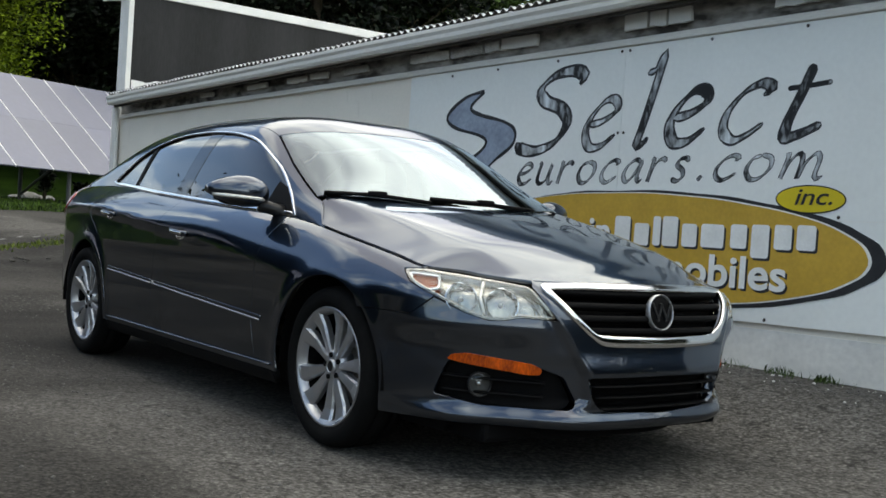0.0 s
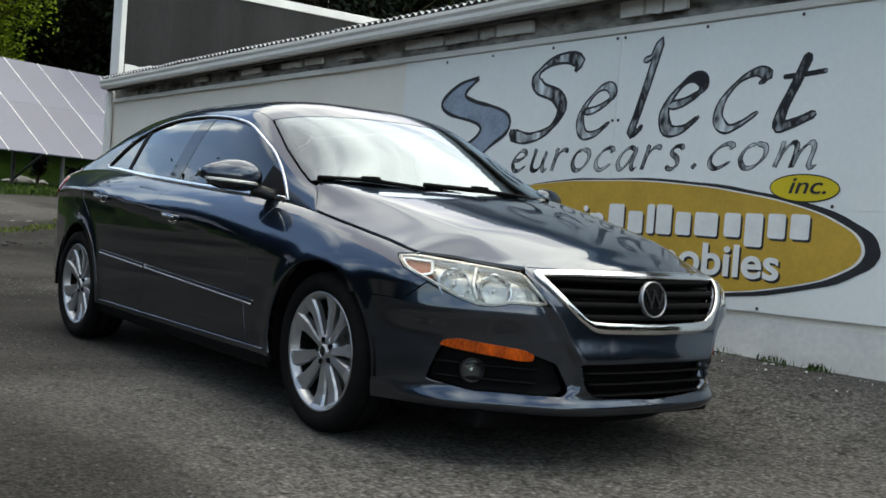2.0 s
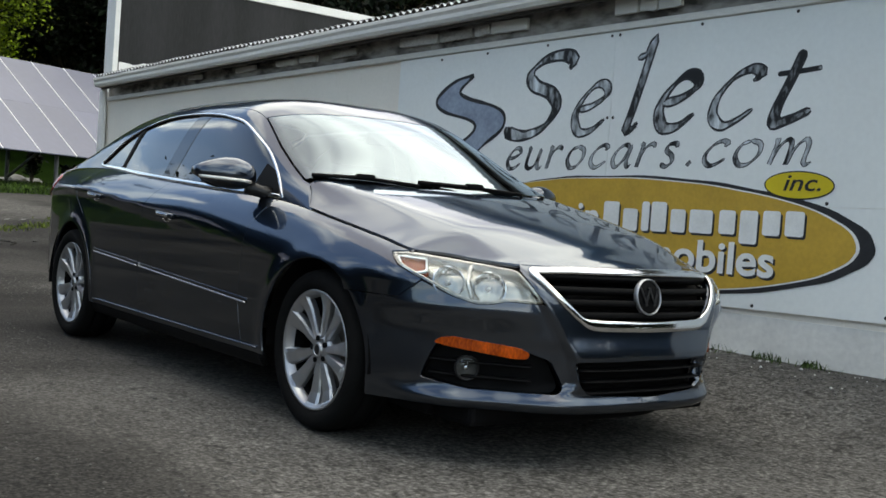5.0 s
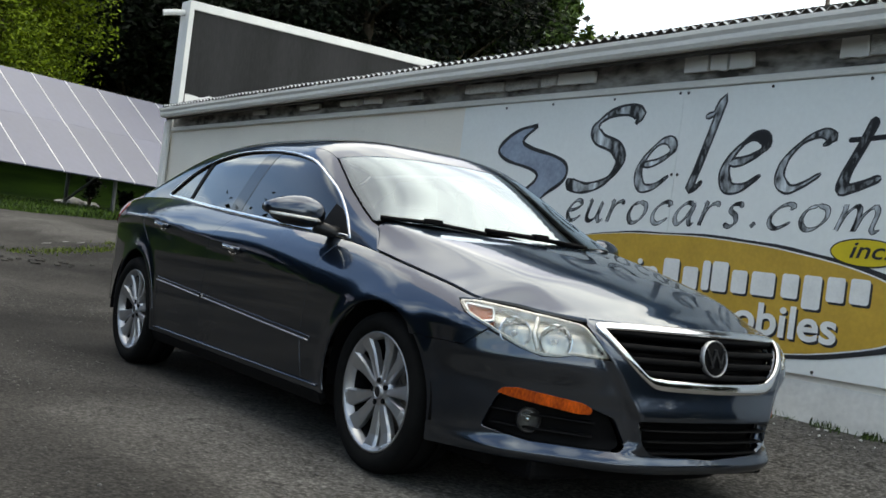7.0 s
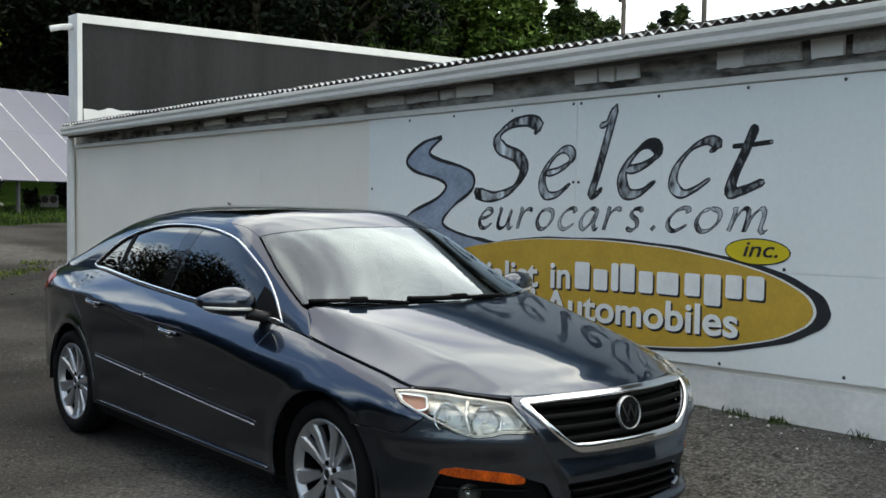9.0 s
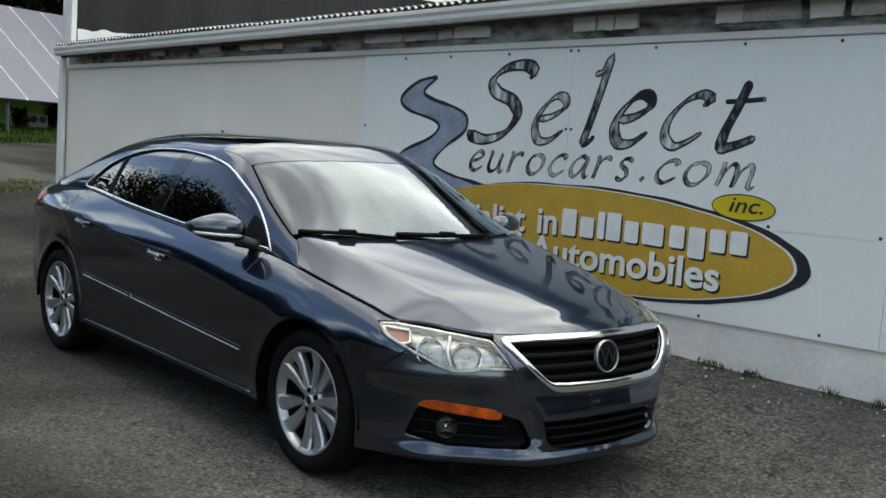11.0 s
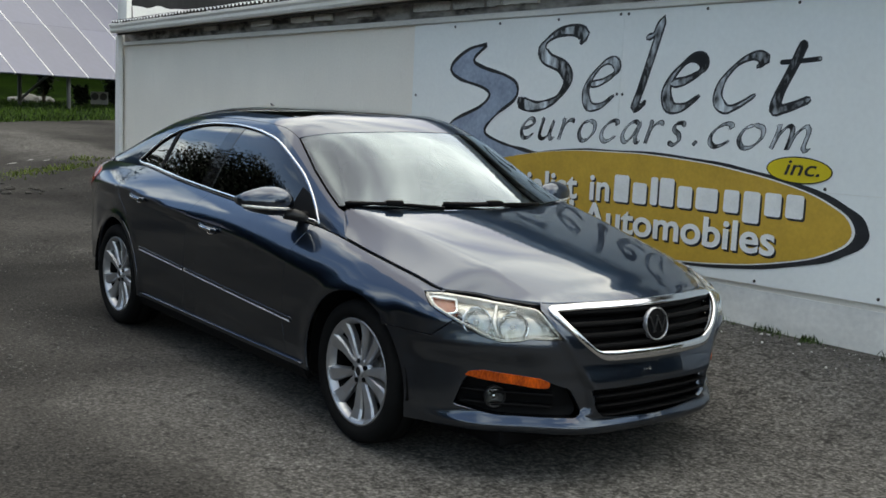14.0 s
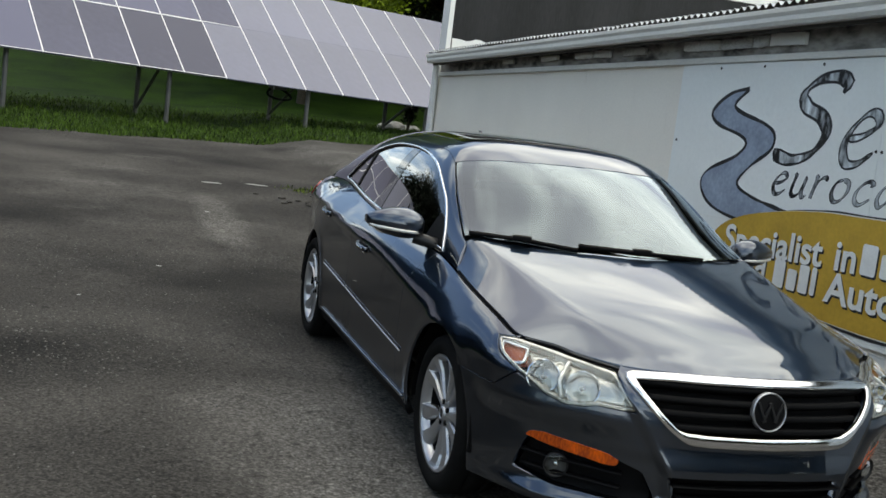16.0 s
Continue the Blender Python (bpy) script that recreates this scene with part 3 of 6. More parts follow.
def bar(name, pts, nrm, w, d, material, parent=None, closed=False, label="", lift=0.0, mirror=False, ws=None):
    """A moulding along points on a surface with normals: w wide, standing d proud, its edges rounded."""
    pts, nrm = np.asarray(pts, float), np.asarray(nrm, float)
    n = len(pts)
    tan = (np.roll(pts, -1, 0) - np.roll(pts, 1, 0)) if closed else np.gradient(pts, axis=0)
    tan /= np.linalg.norm(tan, axis=1)[:, None]
    nrm = nrm - tan * (nrm * tan).sum(1)[:, None]
    nrm /= np.linalg.norm(nrm, axis=1)[:, None]
    sd = np.cross(tan, nrm)
    prof = [(-.5, -.3), (-.5, .55), (-.40, .88), (-.2, 1), (.2, 1), (.40, .88), (.5, .55), (.5, -.3)]
    k = len(prof)
    wv = np.full(n, w) if ws is None else np.asarray(ws)
    V = np.concatenate([(pts + sd * (wv * a)[:, None] + nrm * (d * b + lift))[:, None] for a, b in prof], 1).reshape(-1, 3)
    F = []
    for i in range(n if closed else n - 1):
        for j in range(k):
            F.append((i * k + j, i * k + (j + 1) % k, ((i + 1) % n) * k + (j + 1) % k, ((i + 1) % n) * k + j))
    if not closed:
        F += [tuple(range(k))[::-1], tuple(range((n - 1) * k, n * k))]
    if mirror:
        V, F = V * [1, -1, 1], [f[::-1] for f in F]
    bm = bmesh.new()
    vs = [bm.verts.new(v) for v in V]
    for f in F:
        bm.faces.new([vs[i] for i in f])
    bmesh.ops.recalc_face_normals(bm, faces=bm.faces)
    return part(name, bm, material, parent, label, True)


# ---- car body surfaces: x forward, y left, z up, from the middle of the wheelbase on the ground ----
# plan curve of the body side from the tail's middle round to the nose's middle:
# x, half width, height of the shoulder, height and inset of the upper edge
KNOTS = np.array([
    (-2.47, 0.00, .72, .945, .06), (-2.45, .30, .72, .945, .06), (-2.38, .56, .74, .945, .07),
    (-2.24, .71, .81, .975, .085), (-1.95, .83, .865, 1.000, .13), (-1.355, .897, .89, 1.012, .17),
    (-.60, .910, .845, .967, .125), (.30, .920, .775, .923, .108), (.90, .922, .695, .897, .135),
    (1.35, .918, .655, .838, .122), (1.65, .895, .65, .790, .112), (1.85, .866, .65, .753, .105),
    (2.00, .785, .64, .744, .14), (2.10, .70, .63, .735, .13), (2.20, .56, .61, .728, .105),
    (2.25, .42, .59, .727, .085), (2.29, .22, .58, .728, .068), (2.30, 0.0, .58, .728, .062)])
AXF, AXR, TYRE_R, ARCH_R = 1.380, -1.380, .320, .362


def smooth(a, b, v):
    t = np.clip((v - a) / (b - a), 0, 1)
    return t * t * (3 - 2 * t)


def spline(knots, n):
    """Catmull-Rom curve through the knots, n points evenly spread by length in the first two columns."""
    k = np.vstack([2 * knots[0] - knots[1], knots, 2 * knots[-1] - knots[-2]])
    k[0, 1], k[-1, 1] = (-knots[1][1], -knots[-2][1]) if abs(knots[0][1]) < 1e-6 else (k[0, 1], k[-1, 1])
    if abs(knots[0][1]) < 1e-6:
        k[0, 0], k[-1, 0] = knots[1][0], knots[-2][0]
    out = []
    for i in range(1, len(k) - 2):
        t = np.linspace(0, 1, 60, endpoint=False)[:, None]
        p0, p1, p2, p3 = k[i - 1:i + 3]
        out.append(.5 * (2 * p1 + (p2 - p0) * t + (2 * p0 - 5 * p1 + 4 * p2 - p3) * t ** 2 + (3 * p1 - p0 - 3 * p2 + p3) * t ** 3))
    c = np.vstack(out + [knots[-1:]])
    d = np.r_[0, np.cumsum(np.hypot(*np.diff(c[:, :2], axis=0).T))]
    u = np.linspace(0, d[-1], n)
    return u, np.stack([np.interp(u, d, c[:, j]) for j in range(c.shape[1])], 1)


SU, SC = spline(KNOTS, 1200)
SLEN = SU[-1]
_t = np.gradient(SC[:, :2], SU, axis=0)
_t /= np.linalg.norm(_t, axis=1)[:, None]
SN = np.stack([_t[:, 1] * -1, _t[:, 0]], 1)      # outward, with the half width counted positive
SIDE_LOW = np.array([(.15, .09), (.18, .05), (.21, .028), (.26, .014), (.34, .005), (.46, 0), (.58, 0), (.70, .001), (.9, .003)])
NOSE_LOW = np.array([(.15, .10), (.19, .03), (.205, .004), (.22, -.013), (.240, -.016), (.256, -.006), (.275, .000), (.31, -.006), (.40, -.014), (.47, -.0135), (.56, -.006), (.66, .006), (.9, .008)])
NOSE_LOW = spline(NOSE_LOW, 160)[1]


def at_s(s):
    return [np.interp(s, SU, SC[:, j]) for j in range(5)] + [np.interp(s, SU, SN[:, j]) for j in range(2)]


def shell(s, z):
    """The lower body's skin on the right side, at length s of the plan curve and height z."""
    s, z = np.asarray(s, float), np.asarray(z, float)
    x, w, zc, zt, b, nx, ny = at_s(s)
    nose, fend = smooth(1.75, 2.05, x), np.maximum(smooth(.6, 1.25, x), smooth(-1.3, -1.9, x))
    low = np.interp(z, *SIDE_LOW.T) * (1 - nose) + np.interp(z, *NOSE_LOW.T) * nose
    t = np.clip((z - zc) / (zt - zc), -.0, 1.25)
    up = np.where(t < 1, 1 - np.sqrt(np.clip(1 - t * t, 0, 1)), 1)
    tt = np.clip(t, 0, 1.25)
    k = fend * (1 - .85 * nose)
    front = smooth(-.7, .3, x)
    up = (1 - k) * tt ** (1.2 + .95 * front) + k * (.55 * up + .45 * tt ** 1.6)
    # a shallow crease under the window line and a flare round the wheels
    crease = .006 * np.exp(-((z - (zc - .012)) / .022) ** 2) * (1 - nose) * smooth(.5, -.5, x)
    flare = sum(np.exp(-((np.hypot(x - c, z - TYRE_R) - ARCH_R) / .05) ** 2) for c in (AXR, AXF)) * .010 * (1 - nose)
    # the raised middle of the nose, between the grille and the lower opening
    raised = (.017 + .016 * smooth(.50, .40, z)) * smooth(-1, 1, (s - np.interp(z, [.25, .31, .40, .60, .72], [5.54, 5.606, 5.590, 5.460, 5.385])) / (.022 + .10 * smooth(.31, .25, z))) * nose * smooth(.74, .70, z)
    # the lower corners of the nose sweep back, with the lamp pockets sunk a little deeper
    pocket = smooth(.475, .42, z) * smooth(5.590, 5.535, s) * smooth(4.95, 5.15, s) * .010 * smooth(.262, .295, z)
    pocket = pocket + .045 * smooth(5.55, 5.30, s) * smooth(4.72, 5.0, s) * smooth(.57, .46, z)
    ins = low + b * up - crease - flare - raised + pocket
    return np.stack([x - nx * ins, -(w - ny * ins), z], -1)


def set_back(d):
    """The skin moved straight inwards by d, for what lies behind its openings; runs on past the nose's middle."""
    def f(s, z):
        s = np.asarray(s, float)
        q = np.where(s > SLEN, 2 * SLEN - s, s)
        n = at_s(q)[5:]
        p = shell(q, z)
        y = p[..., 1] + n[1] * d
        return np.stack([p[..., 0] - n[0] * d, np.where(s > SLEN, -y, y), p[..., 2]], -1)
    return f


def s_of_x(x):
    i = len(SU) // 12
    return np.interp(x, SC[i:-3, 0], SU[i:-3])


_top = shell(SU, SC[:, 3])
_o = np.argsort(_top[:, 0])
TOPX, TOPY, TOPZ = _top[_o, 0], -_top[_o, 1], _top[_o, 2]

# centre line of windscreen, roof and rear window
ROOF = np.array([(-2.42, .958), (-2.22, .985), (-2.02, 1.040), (-1.80, 1.135), (-1.50, 1.272), (-1.20, 1.362), (-.90, 1.410), (-.60, 1.428), (-.25, 1.433),
                 (.05, 1.430), (.28, 1.410), (.46, 1.362), (.62, 1.298), (.80, 1.208), (1.0, 1.098), (1.22, .974), (1.30, .93)])
HOOD = np.array([(.90, 1.035), (1.15, .998), (1.40, .957), (1.65, .908), (1.85, .862), (2.02, .814), (2.12, .776), (2.19, .752), (2.238, .728)])


def curve(knots, x):
    u, c = _smooth_cache(knots.tobytes(), knots.shape)
    return np.interp(x, c[:, 0], c[:, 1])


_cache = {}


def _smooth_cache(key, shape):
    if key not in _cache:
        _cache[key] = spline(np.frombuffer(key).reshape(shape) + [[0, 10.0]], 600)
        _cache[key][1][:, 1] -= 10.0
    return _cache[key]


def cabin_section(x, n=240):
    """One cross section of the cabin at x: length from the centre line, half width, height."""
    zb, yb, zr = np.interp(x, TOPX, TOPZ) - .004, np.interp(x, TOPX, TOPY), curve(ROOF, x)
    zr = max(zr, zb + .012)
    pw = 6.8 - 3.8 * smooth(.1, 1.0, x) - 2.6 * smooth(-1.1, -1.9, x)
    f = np.linspace(0, np.pi / 2, n)
    tau = np.sin(f) ** (2 / pw)
    h = tau * (zr - zb)
    y = (yb - .40 * h - .04 * h * h) * np.cos(f) ** (.60 + .36 * smooth(.15, .70, x))
    y, z = y[::-1], (zb + h)[::-1]
    return np.r_[0, np.cumsum(np.hypot(np.diff(y), np.diff(z)))], y, z


CX = np.linspace(-2.25, 1.30, 260)
_q = np.linspace(0, 1, 400)
CA, CY, CZ = np.zeros(len(CX)), np.zeros((len(CX), 400)), np.zeros((len(CX), 400))
for _i, _x in enumerate(CX):
    _a, _y, _z = cabin_section(_x, 1500)
    CA[_i] = _a[-1]
    CY[_i], CZ[_i] = np.interp(_q * _a[-1], _a, _y), np.interp(_q * _a[-1], _a, _z)


def cabin(x, a):
    """The cabin's skin at x, at the length a out from the centre line (a > 0: the right side)."""
    x, a = np.asarray(x, float), np.asarray(a, float)
    i = np.clip((x - CX[0]) / (CX[1] - CX[0]), 0, len(CX) - 1.001)
    i0, fi = i.astype(int), i % 1
    amax = CA[i0] * (1 - fi) + CA[i0 + 1] * fi
    j = np.clip(np.abs(a) / amax, 0, .99999) * 399
    j0, fj = j.astype(int), j % 1
    def pick(t):
        return (t[i0, j0] * (1 - fj) + t[i0, j0 + 1] * fj) * (1 - fi) + (t[i0 + 1, j0] * (1 - fj) + t[i0 + 1, j0 + 1] * fj) * fi
    return np.stack([x, -np.sign(a) * pick(CY), pick(CZ)], -1)


def between(x, pick):
    """A value of the cabin's sections at x, between the two nearest."""
    i = float(np.clip((x - CX[0]) / (CX[1] - CX[0]), 0, len(CX) - 1.001))
    k, f = int(i), i % 1
    return float(pick(k) * (1 - f) + pick(k + 1) * f)


def a_at_z(x, z):
    return between(x, lambda i: np.interp(-z, -CZ[i], _q * CA[i]))


def a_at_y(x, y):
    return between(x, lambda i: np.interp(y, CY[i], _q * CA[i]))


def belt_a(x):
    return float(np.interp(x, CX, CA))


def hood_z(x, y):
    """The bonnet: a gently crowned middle between two soft ridges, flanks falling to the shut line."""
    x, y = np.asarray(x, float), np.abs(np.asarray(y, float))
    yu, zu, hz = np.interp(x, TOPX, TOPY), np.interp(x, TOPX, TOPZ), curve(HOOD, x)
    yr = np.interp(x, [.95, 2.13], [.70, .50])
    crown = np.interp(x, [.95, 1.5, 2.1], [.022, .030, .030])
    zin = hz - crown * (y / yr) ** 2
    zr = hz - crown
    zout = zu + (zr - zu) * (yu - y) / np.maximum(yu - yr, .04)
    k = .007
    m = np.minimum(zin, zout)
    za = m - k * np.log(np.exp(-(zin - m) / k) + np.exp(-(zout - m) / k)) + k * .30
    zb = zu + np.maximum(hz - zu, 0) * (1 - np.clip(y / np.maximum(yu, .02), 0, 1) ** 2.4)
    w = smooth(1.80, 2.10, x)
    return za * (1 - w) + zb * w


def hood(x, y):
    x, y = np.asarray(x, float), np.asarray(y, float)
    return np.stack([x + 0 * y, y + 0 * x, hood_z(x, y)], -1)


# ---- ground: one sheet, asphalt yard, rising to the shed and to the grass bank ----
def ramp01(a, b, v):
    t = min(max((v - a) / (b - a), 0), 1)
    return t * t * (3 - 2 * t)


def ground_z(x, y):
    z = .18 * ramp01(.9, 2.25, y) * ramp01(12, 7, x)
    z += .03 * max(0, min(-x, 24) - 4)
    d = math.hypot(x - 5, y + 3)
    brg = math.degrees(math.atan2(y + 3, x - 5)) % 360
    z += 20 * ramp01(38, 120, d) * ramp01(133, 150, brg) * ramp01(200, 172, brg)
    near = ramp01(30, 8, d)
    return z + near * .012 * noise.noise((x * .7, y * .7, 0)) + .005 * near * noise.noise((x * 3, y * 3, 5))


def edge_x(y):
    return -15.2 - .41 * (y + 3.9) + .35 * noise.noise((y * .8, 3, 1)) + .15 * noise.noise((y * 3, 7, 1))


def ground():
    far = [30, 36, 44, 54, 68, 85, 110, 150, 220, 340, 550, 900, 1500]
    gx = [-v for v in far[::-1]] + list(np.arange(-25, 9.01, .25)) + [10, 12, 15, 20, 25] + far
    gy = [-v for v in far[::-1]] + [-25, -20, -15, -12] + list(np.arange(-10, 8.01, .25)) + [10, 12, 15, 20, 25] + far
    V = [(x, y, ground_z(x, y)) for x in gx for y in gy]
    n = len(gy)
    F = [(i * n + j, (i + 1) * n + j, (i + 1) * n + j + 1, i * n + j + 1) for i in range(len(gx) - 1) for j in range(n - 1)]
    ob = raw("ground", V, F, ["asphalt", "turf"], None, "worn grey asphalt yard meeting a grass bank", True)
    for p in ob.data.polygons:
        c = p.center
        p.material_index = 1 if c.x < edge_x(c.y) or (c.y > 10 and c.x < 30) or abs(c.y) > 26 or c.x > 40 else 0
    tagged(ob, category="ground", kind="structure")


ground()

# ---- the shed ----
W = pose(0, 2.2355, 0, 0, 0, 1.008)            # along the wall, y towards the inside
WALL_L, WALL_R = -8.85, 3.8


def top_z(x):
    return 2.125 + .0215 * (x + 2.45)


def gut_z(x):
    return 2.139 + .0285 * (x + 8.54)


def sheared(size_z, x0, x1, y0, y1, zlo, zhi, bm=None, n=1):
    """A beam along the wall between two sloping heights (functions of x)."""
    bm = bm or bmesh.new()
    xs = np.linspace(x0, x1, n + 1)
    rings = [[bm.verts.new(p) for p in ((x, y0, zlo(x)), (x, y1, zlo(x)), (x, y1, zhi(x)), (x, y0, zhi(x)))] for x in xs]
    for a, b in zip(rings, rings[1:]):
        for j in range(4):
            bm.faces.new((a[j], a[(j + 1) % 4], b[(j + 1) % 4], b[j]))
    bm.faces.new(rings[0][::-1])
    bm.faces.new(rings[-1])
    bmesh.ops.recalc_face_normals(bm, faces=bm.faces)
    return bm


def beam(name, x0, x1, y0, y1, zlo, zhi, material, parent, label="", bevel=0.0, n=1):
    bm = sheared(0, x0, x1, y0, y1, zlo, zhi, n=n)
    if bevel:
        bmesh.ops.bevel(bm, geom=bm.edges[:], offset=bevel, segments=1, affect="EDGES")
    return part(name, bm, material, parent, label)


wall = thing("wall_south", "long low white-painted concrete block wall of a shed", "wall", W, kind="structure")
beam("footing", WALL_L, WALL_R, -.008, .2, lambda x: -.3, lambda x: .40 + .012 * x, "base", wall, "rough painted footing")
# courses of block, laid with shallow joints
COURSE = .2
for k in range(9):
    z0 = .40 + k * COURSE
    off = (k % 2) * .2
    xs = [WALL_L] + [x for x in np.arange(WALL_L + .2 + off, WALL_R, .4)] + [WALL_R]
    bm = bmesh.new()
    for a, b in zip(xs, xs[1:]):
        if b > -2.3 and k > 0:
            b = min(b, -2.3)
        if b - a < .03 or a > -2.3 and k > 0:
            continue
        jit = rng.uniform(-.0006, .0006)
        box_bm((b - a - .0015, .02, COURSE - .0015), ((a + b) / 2, .008 + jit, z0 + COURSE / 2 + .012 * (a + b) / 2), 0, None, bm)
    part("block_course", bm, "block", wall)
beam("wall_core", WALL_L, WALL_R, .0012, .2, lambda x: .38 + .012 * x, lambda x: top_z(x) + .34, "block", wall)
beam("top_batten", WALL_L + .12, WALL_R, -.045, .01, lambda x: top_z(x) + .002, lambda x: top_z(x) + .05, "gutter", wall, "grey painted batten", .006, 20)
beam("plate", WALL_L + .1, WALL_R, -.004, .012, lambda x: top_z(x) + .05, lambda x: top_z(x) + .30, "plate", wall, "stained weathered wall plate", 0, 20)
part("corner_board", box_bm((.10, .10, 2.25), (WALL_L - .0, -.02, 1.0), .008), "white", wall, "white corner board")
BOARDS = ((-.07, .125, .105, -1), (.15, .285, .10, 1), (.31, .485, .095, -2), (1.10, 1.285, .125, 0), (1.295, 1.67, .125, 1), (1.74, 1.94, .12, -2), (1.995, 2.42, .125, 1), (2.45, 2.9, .12, -1), (2.93, 3.5, .12, 1), (3.55, 3.78, .12, 0),
          (-1.31, -.92, .085, 1), (-1.49, -1.33, .075, -3), (-1.93, -1.54, .07, 0), (-2.46, -1.96, .075, 1), (-3.49, -3.10, .06, -1), (-4.05, -3.75, .06, 2), (-4.5, -4.12, .055, 0), (-5.3, -4.9, .05, -2), (-6.4, -6.1, .045, 1))
for i, (xa, xb, h, t) in enumerate(BOARDS):
    w, x = xb - xa, (xa + xb) / 2
    zc = top_z(x) + .105 + h / 2
    bm = bmesh.new()
    nb = max(4, int(w / .03))
    lo, hi = [], []
    for k in range(nb + 1):
        px = -w / 2 + w * k / nb
        a = .010 * noise.noise((px * 14 + i * 7, 1, 2)) + .006 * noise.noise((px * 40, i, 4))
        c = .006 * noise.noise((px * 18 + i * 3, 5, 2))
        ex = .012 * noise.noise((i * 3.1, k, 1)) if k in (0, nb) else 0
        lo.append((px + ex, -h / 2 + a))
        hi.append((px - ex, h / 2 + c))
    ring = lo + hi[::-1]
    f = [bm.verts.new((px, -.014, pz)) for px, pz in ring]
    g = [bm.verts.new((px, .014, pz)) for px, pz in ring]
    for k in range(nb):
        for q, flip in ((f, 0), (g, 1)):
            a, b_, c, e = q[k], q[k + 1], q[2 * nb - k], q[2 * nb + 1 - k]
            bm.faces.new((a, b_, c, e) if not flip else (e, c, b_, a))
    for k in range(len(ring)):
        j = (k + 1) % len(ring)
        bm.faces.new((f[j], f[k], g[k], g[j]))
    bmesh.ops.recalc_face_normals(bm, faces=bm.faces)
    b = part("board_piece", bm, "board", wall)
    b.matrix_basis = pose(x, -.026 - .004 * abs(t), zc, 0, -1.25 + .7 * t, 0)


# sheet panels of the sign, screwed on
def sheet_panel(x0, x1, lo, hi, parent):
    p = beam("sheet_panel", x0 + .0015, x1 - .0015, -.026, -.014, lo, hi, "sheet", parent)
    return p


sign = thing("wall_sign", "hand-painted dealer sign on pale blue-white sheet panels", "sign", W)
PB = lambda x: .425 + .022 * x
PM = lambda x: 1.03 + .024 * x
for a, b in ((-2.45, -.055), (-.055, 2.36), (2.36, 3.78)):
    sheet_panel(a, b, PB, lambda x: PM(x) - .001, sign)
    sheet_panel(a, b, lambda x: PM(x) + .001, lambda x: top_z(x) - .002, sign)
SCREW = lathe_bm([(0, -.003), (.009, -.003), (.011, 0), (.011, .002)], 8)
screw_me = bpy.data.meshes.new("screw")
SCREW.to_mesh(screw_me)
SCREW.free()
screw_me.materials.append(M["dark"])
for x, z in ((-.08, 1.60), (-.03, 1.60), (-.09, 2.15), (-.02, 2.15), (-.7, 2.13), (-1.35, 2.115), (-1.9, 2.1), (.65, 2.165), (1.32, 2.18), (1.95, 2.19), (2.33, 1.6), (1.6, 1.09), (1.17, .472),
             (-2.40, 1.53), (-.6, 1.05), (.35, 1.03), (.3, .62), (2.0, .5), (.9, 1.03), (1.05, .78), (-1.2, .44), (-.1, .45), (2.3, 1.1)):
    ob = new("screw", screw_me)
    ob.parent = sign
    ob.location = (x, -.027, z)


def flat_shape(name, poly, depth, material, parent, label="", th=.0012):
    """A painted shape lying on the sign, its outline in metres along and up."""
    poly = np.asarray(poly, float)
    n = len(poly)
    area = np.sum(poly[:, 0] * np.roll(poly[:, 1], -1) - np.roll(poly[:, 0], -1) * poly[:, 1])
    if area < 0:
        poly = poly[::-1]
    bm = bmesh.new()
    f = [bm.verts.new((x, -.026 - depth, z)) for x, z in poly]
    bm.faces.new(f)
    bk = [bm.verts.new((x, -.026 - depth + th, z)) for x, z in poly]
    for i in range(n):
        bm.faces.new((f[i], bk[i], bk[(i + 1) % n], f[(i + 1) % n]))
    bmesh.ops.triangulate(bm, faces=[x for x in bm.faces if len(x.verts) > 4])
    return part(name, bm, material, parent, label)


def wobble(i, amp):
    return amp * noise.noise((i * .37, 4.2, 1.1))


# the road-shaped emblem and its black edge
_, le = spline(np.array([(-1.49, 1.957), (-1.70, 1.92), (-1.88, 1.825), (-1.925, 1.745), (-1.80, 1.675), (-1.52, 1.615), (-1.43, 1.556), (-1.55, 1.458), (-1.87, 1.335), (-1.95, 1.22), (-1.80, 1.085), (-1.47, 1.018), (-1.1, 1.02), (-.70, 1.09)]), 90)
_, ri = spline(np.array([(-1.49, 1.950), (-1.64, 1.838), (-1.53, 1.777), (-1.25, 1.715), (-1.115, 1.647), (-1.13, 1.535), (-1.34, 1.405), (-1.47, 1.27), (-1.29, 1.195), (-.96, 1.145), (-.66, 1.115)]), 90)
raw("road", [(p[0], -.0272, p[1]) for q in zip(le, ri) for p in q], [(2 * i, 2 * i + 1, 2 * i + 3, 2 * i + 2) for i in range(len(le) - 1)], "road_blue", sign, "grey-blue winding road with black edge")
for e in (le, ri):
    tn = np.gradient(e, axis=0)
    tn /= np.linalg.norm(tn, axis=1)[:, None]
    sd = np.stack([-tn[:, 1], tn[:, 0]], 1) * np.array([[.012 + .006 * noise.noise((i * .2, e[0, 1] * 9, 1))] for i in range(len(e))])
    V = [(p[0], -.0284, p[1]) for q in zip(e + sd, e - sd) for p in q]
    raw("road_edge", V, [(2 * i, 2 * i + 1, 2 * i + 3, 2 * i + 2) for i in range(len(e) - 1)], "ink", sign)

th = np.linspace(0, 2 * math.pi, 96, endpoint=False)
wv = np.array([wobble(i, .010) for i in range(96)])
